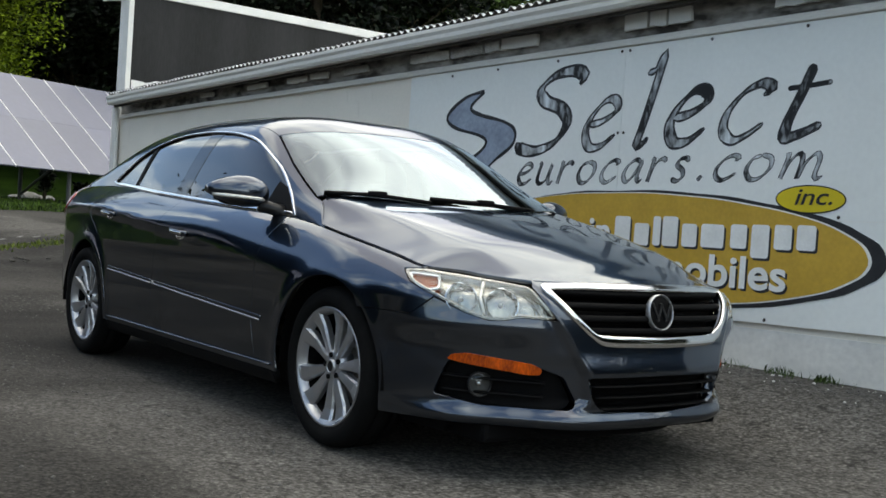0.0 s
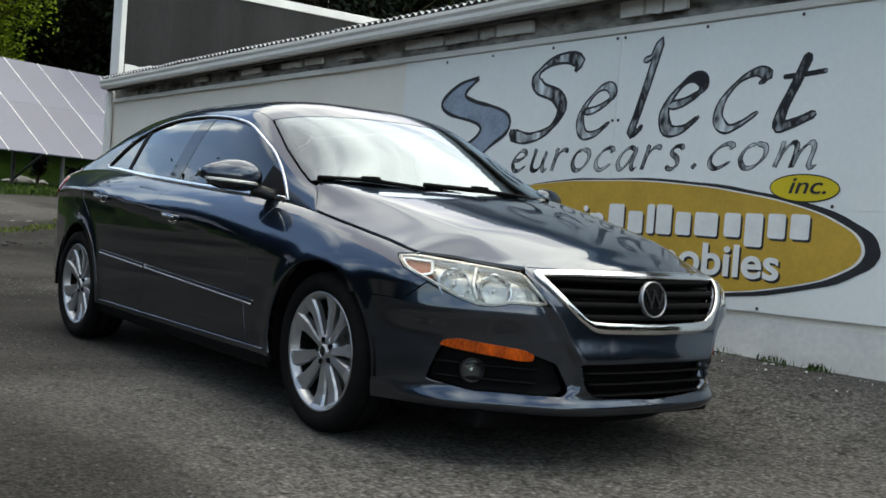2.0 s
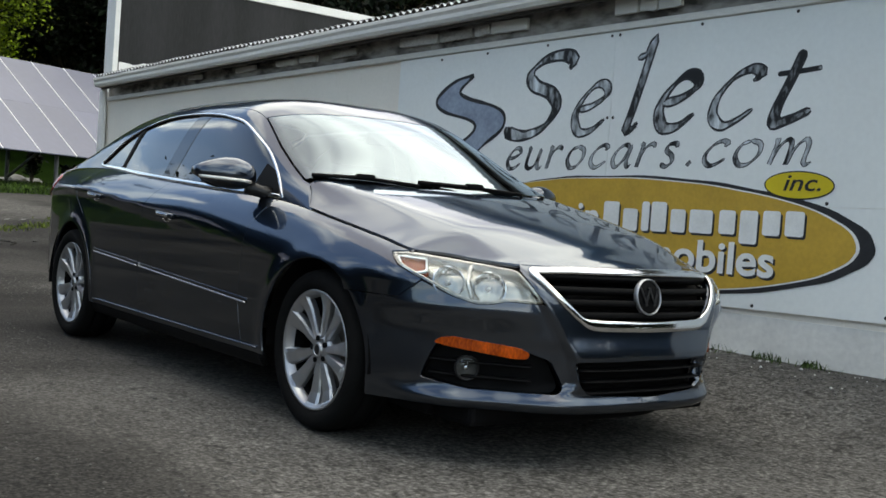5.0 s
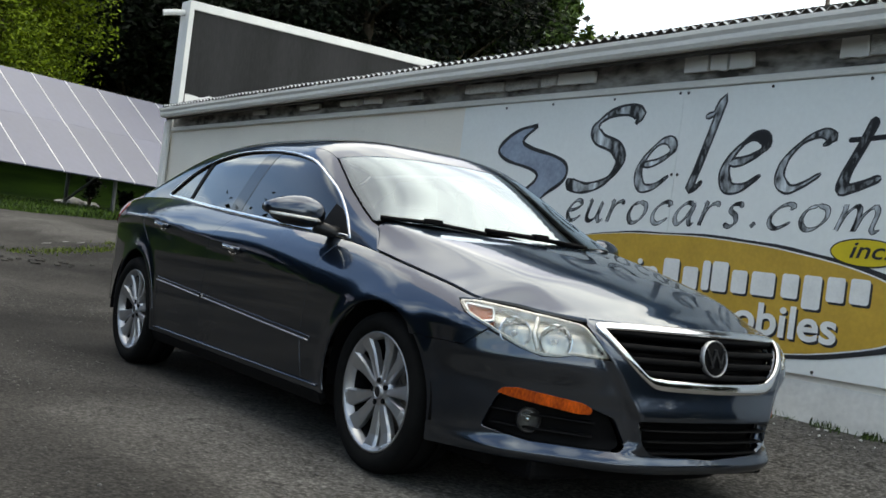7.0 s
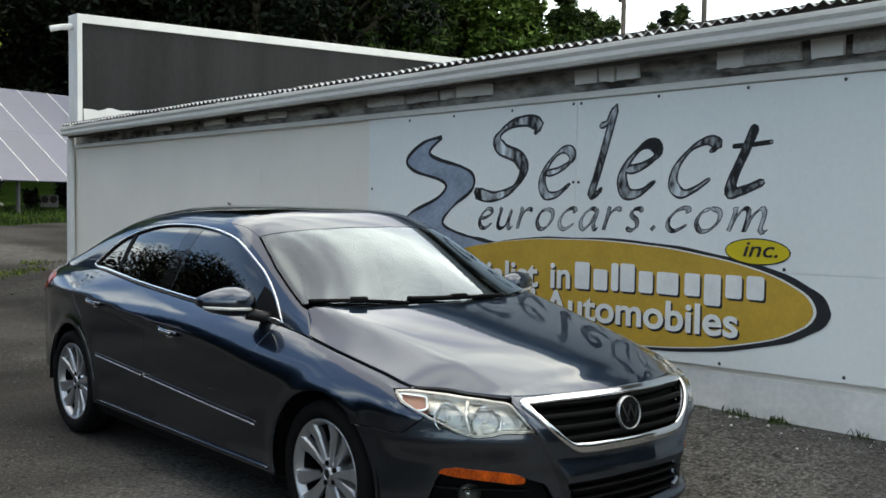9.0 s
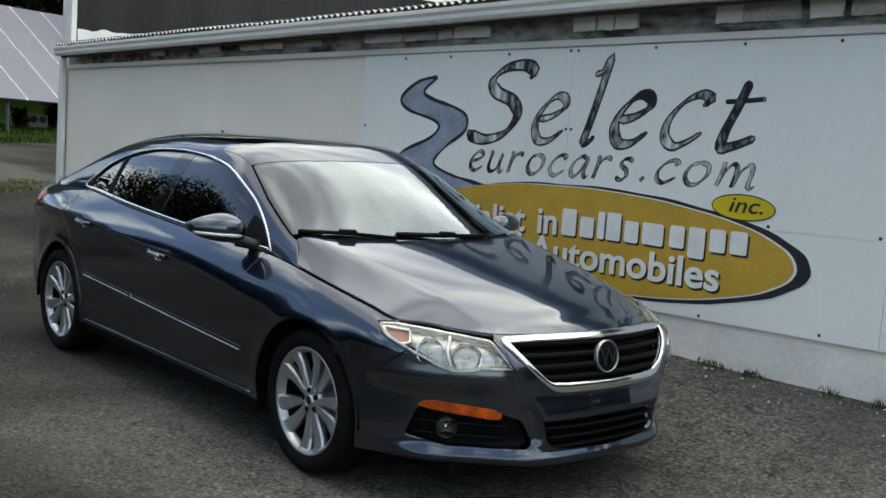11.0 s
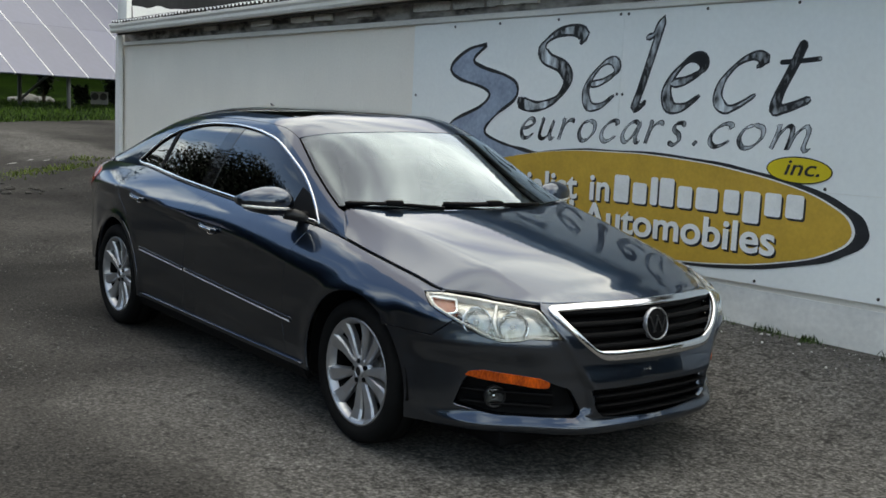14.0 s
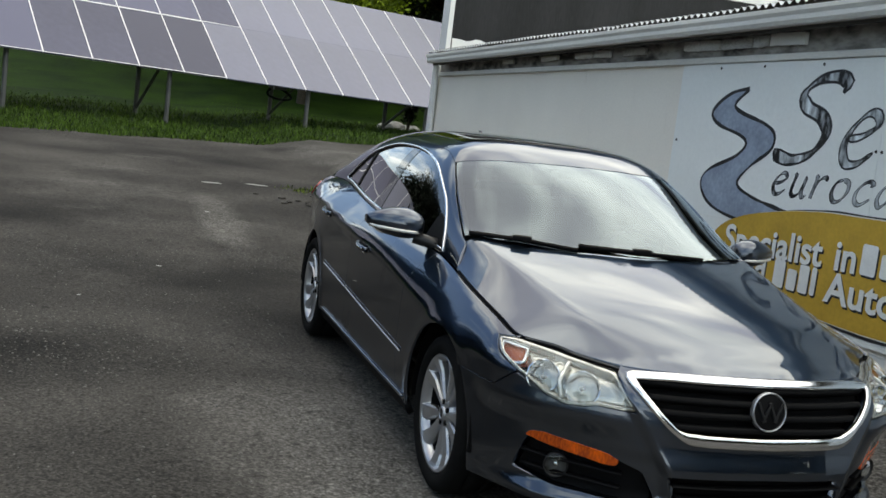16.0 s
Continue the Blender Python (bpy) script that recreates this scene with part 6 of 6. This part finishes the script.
panel("bonnet", hood_poly, hood, "paint", car, out=lambda p: p * 0 + np.array([0, 0, 1.0]), gap=.0035, step=.035, rim=.015, label="dark metallic grey bonnet with soft creases")
panel("engine_bay", inset_poly(hood_poly, .002), lambda x, y: hood(x, y) - np.array([0, 0, .02]), "black", car, out=lambda p: p * 0 + np.array([0, 0, 1.0]), rim=0, step=.1)

# cabin: windscreen, roof, rear window, pillars, side windows
def ws_a(x, y):
    return a_at_y(x, y)


WS_BASE = [(x_cowl(y) + .015, y) for y in np.linspace(0, .70, 9)]
WS_SIDE = [(.94, .712), (.80, .690), (.63, .662), (.47, .625), (.37, .598)]
WS_TOP = [(.425, .53), (.475, .43), (.517, .30), (.535, .15), (.540, 0)]
ws_half = [(x, ws_a(x, y)) for x, y in WS_BASE[:-1] + WS_SIDE + WS_TOP]
ws_poly = np.array(ws_half + [(x, -a) for x, a in ws_half[::-1][1:-1]])
up = lambda p: p - np.array([0, 0, .7])
panel("windscreen", ws_poly, cabin, "screen", car, out=up, gap=.004, rim=.004, step=.04, label="raked windscreen reflecting a cloudy sky")
band = inset_poly(dense(ws_poly, .03), .035)
panel("screen_border", dense(ws_poly, .03), cabin, "black", car, [band], out=up, lift=-.004, gap=.003, rim=0, step=.03)
RW = [(-1.98, 0), (-1.97, .25), (-1.93, .45), (-1.85, .54), (-1.60, .56), (-1.25, .545), (-1.10, .50), (-1.06, .3), (-1.05, 0)]
rw_half = [(x, ws_a(x, y)) for x, y in RW]
rw_poly = np.array(rw_half + [(x, -a) for x, a in rw_half[::-1][1:-1]])
panel("rear_window", rw_poly, cabin, "side", car, out=up, gap=.003, rim=.004, step=.05)
# the side windows' outline, from the mirror's foot over the roof to the tail and back along the belt
DLO = [(.872, .905), (.79, .985), (.645, 1.085), (.515, 1.153), (.26, 1.255), (.05, 1.295), (-.12, 1.312), (-.36, 1.320), (-.67, 1.308), (-.95, 1.262), (-1.19, 1.187), (-1.37, 1.085), (-1.45, 1.035)]
du, dc = spline(np.array(DLO), 60)
arc_xa = [(x, a_at_z(x, z)) for x, z in dc]
belt_xa = [(x, belt_a(x) - .016) for x in np.linspace(-1.45, .872, 40)]
arc_xa = [(x, min(a, belt_a(x) - .016)) for x, a in arc_xa]
dlo = np.array(arc_xa + belt_xa[1:-1])
roof_edge = [(x, a_at_y(x, y)) for x, y in ((.362, .602), (.2, .585), (-.2, .570), (-.6, .56), (-1.0, .54), (-1.12, .515))]
frame_out = [(1.12, belt_a(1.12) - .001)] + [(x, belt_a(x) - .001) for x in np.linspace(1.05, -1.9, 50)] + [(-1.90, ws_a(-1.90, .548)), (-1.60, ws_a(-1.6, .565)), (-1.25, ws_a(-1.25, .55))] + roof_edge[::-1] + \
            [(.47, ws_a(.47, .630)), (.63, ws_a(.63, .667)), (.80, ws_a(.80, .695)), (.94, ws_a(.94, .717)), (1.0, ws_a(1.0, .719))]
both("side_frame", frame_out, cabin, "paint", car, holes=[dlo], out=up, rim=.030, step=.028, gap=.001)
roof_half = [(x, a) for x, a in [(.537, 0), (.532, ws_a(.532, .15)), (.514, ws_a(.514, .3)), (.472, ws_a(.472, .43)), (.422, ws_a(.422, .53))] + roof_edge + [(-1.055, ws_a(-1.055, .3)), (-1.045, 0)]]
roof_poly = np.array(roof_half + [(x, -a) for x, a in roof_half[::-1][1:-1]])
SUNROOF = rounded([(.16, -.50), (.245, -.25), (.255, 0), (.245, .25), (.16, .50), (-.70, .49), (-.70, -.49)], .05, 5)
panel("roof_skin", roof_poly, cabin, "paint", car, [SUNROOF], out=up, rim=.01, step=.04, gap=.002)
panel("sunroof", SUNROOF, cabin, "side", car, out=up, rim=.008, step=.05, gap=.004, lift=.001, label="dark glass sunroof")
bl = [(-2.25, 0), (-2.25, .55), (-2.1, .66), (-1.95, .70), (-1.915, .60), (-1.945, .46), (-1.99, .25), (-2.0, 0)]
deck_half = [(x, min(ws_a(max(x, -2.24), y), belt_a(max(x, -2.24)))) for x, y in bl]
panel("boot_lid", np.array(deck_half + [(x, -a) for x, a in deck_half[::-1][1:-1]]), cabin, "paint", car, out=up, rim=.01, step=.05)



def clip_x(poly, lo, hi):
    """The part of the windows' outline between two slanting lines x = lo, hi (each a pair: at the top, at the belt)."""
    amin, amax = poly[:, 1].min(), poly[:, 1].max()
    def side(p, l):
        t = (p[1] - amin) / (amax - amin)
        return p[0] - (l[0] * (1 - t) + l[1] * t)
    pts = dense(poly, .012)
    return np.array([p for p in pts if side(p, lo) >= 0 and side(p, hi) <= 0])


panes = (("front_pane", (-.195, -.285), (9, 9), "fd"), ("rear_pane", (-.975, -1.055), (-.325, -.41), "rd"), ("quarter_pane", (-9, -9), (-1.010, -1.090), "rd"))
for mi in (False, True):
    for nm, lo, hi, own in panes:
        poly = clip_x(dlo, lo, hi)
        panel(nm, poly, sunk(cabin, .008), "side", (fd if own == "fd" else rd)[int(mi)], out=up, rim=.003, step=.04, mirror=mi, label="dark tinted side window")
    panel("pillar_cover", clip_x(dlo, (-.34, -.425), (-.18, -.27)), sunk(cabin, .006), "gloss", car, out=up, rim=.004, step=.04, mirror=mi, label="gloss black centre pillar")
    panel("pane_divider", clip_x(dlo, (-1.018, -1.098), (-.967, -1.047)), sunk(cabin, .003), "black", car, out=up, rim=.004, step=.03, mirror=mi)
    ring = dense(dlo, .02)
    p, n = on_path(cabin, ring, 150, True)
    low_edge = np.interp(np.linspace(0, 1, 150, endpoint=False), np.linspace(0, 1, len(ring), endpoint=False), [1.0 if belt_a(q[0]) - q[1] < .03 else 0.0 for q in ring])
    bar("window_chrome", p, n, .014, .006, "chrome", car, closed=True, mirror=mi, label="thin chrome strip round the side windows", ws=.013 + .009 * low_edge)
    # the sill stands a little proud under the doors
    p, n = on_path(shell, [(sx(-.95), .272), (sx(.98), .272)], 50)
    bar("sill_edge", p, n, .010, .013, "paint", car, mirror=mi, label="narrow body-coloured edge of the sill")
    # rubbing strips, handles, mirror
    for a, b, own in ((-.322, .88, fd), (-.975, -.334, rd)):
        za, zb = np.interp([a, b], [-.95, .88], [.545, .458])
        p, n = on_path(shell, [(sx(a), za), (sx(b), zb)], 40)
        bar("rubbing_strip", p, n, .020, .002, "paint", own[int(mi)], mirror=mi)
        p, n = on_path(shell, [(sx(a) + .01, za - .009), (sx(b) - .01, zb - .009)], 40)
        bar("strip_chrome", p, n, .0075, .007, "alloy", own[int(mi)], mirror=mi, label="narrow chrome strip")
    for hx, hz, own in ((.0, .790, fd), (-.975, .856, rd)):
        cup = [(sx(hx) + .050 * math.cos(t), hz - .012 + .030 * math.sin(t)) for t in np.linspace(0, 2 * math.pi, 24, endpoint=False)]
        panel("handle_cup", cup, shell, "satin", own[int(mi)], out=outward, lift=.0015, rim=0, step=.02, mirror=mi)
        t = np.linspace(0, 1, 20)
        q = np.stack([sx(hx) - .095 + .19 * t, hz + .002 - .012 * t], 1)
        p, n = shell(q[:, 0], q[:, 1]), fn_normal(shell, q[:, 0], q[:, 1])
        n = n * np.sign((n * outward(p)).sum(1))[:, None]
        p = p + n * (.022 * np.sin(math.pi * np.clip(t, .02, .98)) ** .5)[:, None]
        bar("handle", p, n, .026, .014, "paint", own[int(mi)], mirror=mi)
        p2 = p[3:17] + n[3:17] * .009
        bar("handle_chrome", p2, n[3:17], .014, .007, "chrome", own[int(mi)], mirror=mi)
        lipq = np.stack([sx(hx) + np.linspace(-.042, .042, 12), hz - .036 + .010 * np.linspace(-1, 1, 12) ** 2], 1)
        pl, nl = shell(lipq[:, 0], lipq[:, 1]), fn_normal(shell, lipq[:, 0], lipq[:, 1])
        nl = nl * np.sign((nl * outward(pl)).sum(1))[:, None]
        bar("cup_lip", pl, nl, .012, .006, "chrome", own[int(mi)], mirror=mi)

# door mirrors
for side in (1, -1):
    mr = new("door_mirror")
    mr.parent = car
    tagged(mr, "dark grey door mirror on a black stalk")
    cx, cy, cz = .655, -.955, .988
    bm = bmesh.new()
    nx, nr = 22, 20
    rings = []
    for i in range(nx):
        t = i / (nx - 1)
        yy = (.125 - .25 * t)                       # from the door outwards
        prof = (np.sin(math.pi * (.06 + .90 * t)) ** .42)
        h = .088 * prof * (1 - .42 * t ** 1.4)
        front = .095 * prof * (1 - .30 * t)
        sweep = -.05 * t * t + .02
        ring = []
        for a in np.linspace(0, 2 * math.pi, nr, endpoint=False):
            ca, sa = math.cos(a), math.sin(a)
            dx = front * ca if ca > 0 else .035 * ca
            dz = h * np.sign(sa) * abs(sa) ** .75 * (1.0 if sa > 0 else .82)
            ring.append(bm.verts.new((cx + dx + sweep, side * (cy + yy), cz + dz + .012 * t)))
        rings.append(ring)
    for a, b in zip(rings, rings[1:]):
        for j in range(nr):
            bm.faces.new((a[j], a[(j + 1) % nr], b[(j + 1) % nr], b[j]))
    bm.faces.new(rings[0])
    bm.faces.new(rings[-1])
    bmesh.ops.recalc_face_normals(bm, faces=bm.faces)
    for f in bm.faces:
        f.material_index = 1 if f.calc_center_median().z < cz - .030 else 0
    part("housing", bm, ["paint", "satin"], mr, "", True)
    t = np.linspace(0, 1, 20)
    y0 = cy + .10 - .215 * t
    p = np.stack([cx + .093 * np.sin(math.pi * (.08 + .88 * t)) ** .42 * (1 - .3 * t) - .05 * t * t + .02, side * y0, cz - .022 + 0 * t + .012 * t], 1)
    bar("indicator", p, np.stack([np.ones(20), 0 * t, 0 * t], 1), .014, .006, "dull", mr, label="pale indicator strip")
    bm = bmesh.new()
    gl = [bm.verts.new((cx - .020 - .05 * .25, side * (cy + .105 * math.cos(a)), cz + .055 * math.sin(a))) for a in np.linspace(0, 2 * math.pi, 28, endpoint=False)]
    bm.faces.new(gl)
    part("mirror_glass", bm, "chrome", mr)
    bm = tube_bm([(cx + .05, side * (cy + .085), cz - .045), (cx + .07, side * (cy + .15), cz - .060), (cx + .10, side * (cy + .205), cz - .075)], [.030, .028, .036], 10)
    part("stalk", bm, "satin", mr, "", True)
    panel("mirror_foot", [(.862, belt_a(.862) - .018), (.60, belt_a(.60) - .018), (.63, a_at_z(.63, 1.06)), (.70, a_at_z(.70, 1.035)), (.79, a_at_z(.79, .975))], sunk(cabin, .002), "black", mr, out=up, rim=.006, step=.03, mirror=side < 0)

# wipers, aerial
def on_cowl(y, back, up_by):
    x = x_cowl(abs(y)) - back
    return np.array([x, y, hood(np.array([x_cowl(abs(y)) + .004]), np.array([y]))[0][2] + up_by])


for ya, yb, yh in ((-.70, -.27, -.50), (-.255, .36, .03)):
    wp = new("wiper")
    wp.parent = car
    ends = [on_cowl(ya, .022, .022), on_cowl(yh, .004, .018), on_cowl(yb, -.006, .004)]
    for (p0, p1), nm in (((ends[0], ends[1]), "blade"), ((ends[1], ends[2]), "arm")):
        pts = [p0 + (p1 - p0) * t for t in np.linspace(0, 1, 10)]
        bar(nm, pts, [(.45, 0, .9)] * 10, .020 if nm == "blade" else .014, .014, "black", wp)
    part("hub", box_bm((.040, .085, .026), tuple(ends[1] + [.0, 0, .010]), .009, Matrix.Rotation(radians(-24 if yh < -.2 else 2), 4, "Z")), "black", wp)
cz = cabin(np.array([-1.0]), np.array([0.0]))[0]
bm = bmesh.new()
rings = [[bm.verts.new((cz[0] + .05 - .08 * t + k * (.045 * (1 - .75 * t)), s * .020 * (1 - .6 * t), cz[2] - .004 + .042 * t)) for k, s in ((1, 0), (0, 1), (-.6, .6), (-.6, -.6), (0, -1))] for t in np.linspace(0, .97, 8)]
for a, b in zip(rings, rings[1:]):
    for j in range(5):
        bm.faces.new((a[j], a[(j + 1) % 5], b[(j + 1) % 5], b[j]))
bm.faces.new(rings[-1])
bmesh.ops.recalc_face_normals(bm, faces=bm.faces)
part("aerial", bm, "satin", car, "small black roof aerial", True)


# wheels
def wheel_parts():
    tyre = lathe_bm([(.234, .080), (.241, .100), (.262, .114), (.290, .112), (.309, .100), (.316, .080), (.320, .055), (.320, .045), (.312, .043), (.312, .036), (.320, .034), (.3205, .004), (.3205, -.004), (.320, -.034),
                     (.312, -.036), (.312, -.043), (.320, -.045), (.320, -.055), (.316, -.080), (.309, -.100), (.290, -.112), (.262, -.114), (.241, -.100), (.234, -.080)], 72)
    for v in tyre.verts:
        v.co.y *= -1
    barrel = lathe_bm([(.204, -.085), (.208, .0), (.214, .060), (.220, .080), (.232, .086), (.237, .094), (.239, .100), (.234, .103), (.227, .098), (.220, .090), (.211, .070), (.204, .03), (.198, -.08)], 72)
    for v in barrel.verts:
        v.co.y *= -1
    spokes = []
    for k in range(10):
        a0 = math.radians(36 * k + (3.2 if k % 2 else -3.2))
        bm = bmesh.new()
        rs = (.040, .08, .12, .170, .213, .223)
        ws = (.016, .0175, .0210, .0275, .0365, .040)
        ys = (-.070, -.074, -.074, -.076, -.088, -.094)
        rings = []
        for r, w, y in zip(rs, ws, ys):
            sec = ((-w, y + .030), (-w, y + .006), (-w * .80, y - .004), (-w * .45, y - .005), (w * .70, y + .001), (w, y + .010), (w, y + .030))
            ring = []
            for sxx, syy in sec:
                px, pz = r, sxx
                ring.append(bm.verts.new((px * math.cos(a0) - pz * math.sin(a0), syy, px * math.sin(a0) + pz * math.cos(a0))))
            rings.append(ring)
        for a, b in zip(rings, rings[1:]):
            for j in range(7):
                bm.faces.new((a[j], a[(j + 1) % 7], b[(j + 1) % 7], b[j]))
        bm.faces.new(rings[0])
        bm.faces.new(rings[-1])
        bmesh.ops.recalc_face_normals(bm, faces=bm.faces)
        spokes.append(bm)
    return tyre, barrel, spokes


wheel = new("wheel")
wheel.parent = car
tagged(wheel, "ten-spoke silver alloy wheel with black tyre")
ty, ba, spk = wheel_parts()
part("tyre", ty, "rubber", wheel, "black rubber tyre", True)
rim_ob = part("rim", ba, "alloy", wheel, "", True)
for bm in spk:
    part("spoke", bm, "alloy", rim_ob)
part("brake_disc", lathe_bm([(.05, -.012), (.148, -.012), (.150, .0), (.148, .012), (.05, .012)], 48), "disc", wheel, "", True)
part("hub", lathe_bm([(.0, -.076), (.050, -.076), (.066, -.068), (.070, -.03), (.070, .03)], 32), "alloy", wheel, "", True)
part("hub_cap", lathe_bm([(0, -.086), (.018, -.0855), (.021, -.084)], 24), "satin", wheel, "", True)
part("cap_ring", lathe_bm([(.020, -.084), (.022, -.088), (.027, -.087), (.031, -.080), (.032, -.070)], 24), "alloy", wheel, "", True)
# black liner added for the shade deep inside the rim
part("rim_well", lathe_bm([(.2095, -.064), (.2035, -.03), (.1965, .07), (.10, .072)], 48), "black", wheel)
for k in range(5):
    a = math.radians(72 * k + 18)
    part("wheel_bolt", lathe_bm([(0, -.081), (.011, -.081), (.012, -.06)], 10), "black", wheel).location = (.049 * math.cos(a), 0, .046 * math.sin(a))
TRACK = .772
wheel.matrix_basis = pose(AXF, -TRACK - .012, TYRE_R - .001, 0, -12, 0)
copy_thing(wheel, pose(AXR, -TRACK - .012, TYRE_R - .001, 0, -14, 0))
copy_thing(wheel, pose(AXF, TRACK + .012, TYRE_R - .001, 0, 11, 180))
copy_thing(wheel, pose(AXR, TRACK + .012, TYRE_R - .001, 0, 50, 180))

# wheel housings, underbody, inner body
for cx in (AXF, AXR):
    for side in (1, -1):
        bm = lathe_bm([(ARCH_R + .02, .0), (ARCH_R + .02, .34), (.05, .345)], 30, arc=math.pi * 1.06)
        for v in bm.verts:
            a = Matrix.Rotation(radians(5.4), 4, "Y") @ v.co
            v.co = Vector((a.x + cx, side * (-.885 + a.y), a.z + TYRE_R))
        part("wheel_housing", bm, "black", car, "", True)
# underbody boxes reach low to block light under the car
part("underbody", box_bm((3.9, 1.42, .14), (-.05, 0, .215), .03), "black", car)
# skirt added under the nose to keep the ground beneath dark
panel("air_dam", [(5.16, .135), (2 * SLEN - 5.16, .135), (2 * SLEN - 5.16, .24), (5.16, .24)], set_back(.10), "black", car, out=outward, rim=0, step=.05)
part("front_underbody", box_bm((.46, 1.3, .14), (1.86, 0, .205), .02), "black", car)
panel("inner_side", [(sx(-.97), .26), (sx(.97), .26)] + top_line(sx(.97), sx(-1.3), 20, .03) + [(sx(-1.0), .70)], sunk(shell, .03), "black", car, out=outward, rim=0, step=.1)
panel("inner_side", [(sx(-.97), .26), (sx(.97), .26)] + top_line(sx(.97), sx(-1.3), 20, .03) + [(sx(-1.0), .70)], sunk(shell, .03), "black", car, out=outward, rim=0, step=.1, mirror=True)
part("cabin_floor", box_bm((2.5, 1.5, .05), (-.4, 0, .34), .02), "trim", car)
part("parcel_shelf", box_bm((.75, 1.22, .05), (-1.55, 0, .90), .02), "trim", car)
part("rear_bulkhead", box_bm((.06, 1.4, .6), (-1.30, 0, .62), .02), "trim", car)

# dashboard, wheel and seats behind the glass
bm = bmesh.new()
rings = []
for y in np.linspace(-.68, .68, 15):
    xe = x_cowl(abs(y)) - .05
    rings.append([bm.verts.new(p) for p in ((xe, y, .915), (xe - .25, y, .945 + .02 * math.exp(-((y - .36) / .2) ** 2)), (xe - .42, y, .935 + .03 * math.exp(-((y - .36) / .18) ** 2)), (xe - .50, y, .88), (xe - .46, y, .62), (xe - .1, y, .6))])
for a, b in zip(rings, rings[1:]):
    for j in range(6):
        bm.faces.new((a[j], a[(j + 1) % 6], b[(j + 1) % 6], b[j]))
bmesh.ops.recalc_face_normals(bm, faces=bm.faces)
part("dashboard", bm, "trim", car, "black dashboard", True)
sw = new("steering_wheel")
sw.parent = car
sw.matrix_basis = pose(.46, .36, .90, 0, -66, 0)
bm = bmesh.new()
tube_bm([(.185 * math.cos(a), .185 * math.sin(a), 0) for a in np.linspace(0, 2 * math.pi, 41)], .015, 8, bm)
part("wheel_rim", bm, "trim", sw, "", True)
part("boss", box_bm((.13, .22, .05), (0, 0, -.02), .02), "trim", sw)


def seat(x, y, w):
    s = new("seat")
    s.parent = car
    s.matrix_basis = pose(x, y, .36)
    part("cushion", box_bm((.52, w, .18), (.1, 0, .12), .05), "cloth", s, "", True)
    part("backrest", box_bm((.15, w, .62), (-.24, 0, .46), .055, Matrix.Rotation(radians(-18), 4, "Y")), "cloth", s, "", True)
    part("headrest", box_bm((.10, .27, .17), (-.37, 0, .83), .04, Matrix.Rotation(radians(-14), 4, "Y")), "cloth", s, "", True)


for x, y in ((.02, -.37), (.02, .37), (-.85, -.33), (-.85, .33)):
    seat(x, y, .50)
part("rear_view_mirror", box_bm((.03, .22, .06), (.50, 0, 1.235), .012), "trim", car)
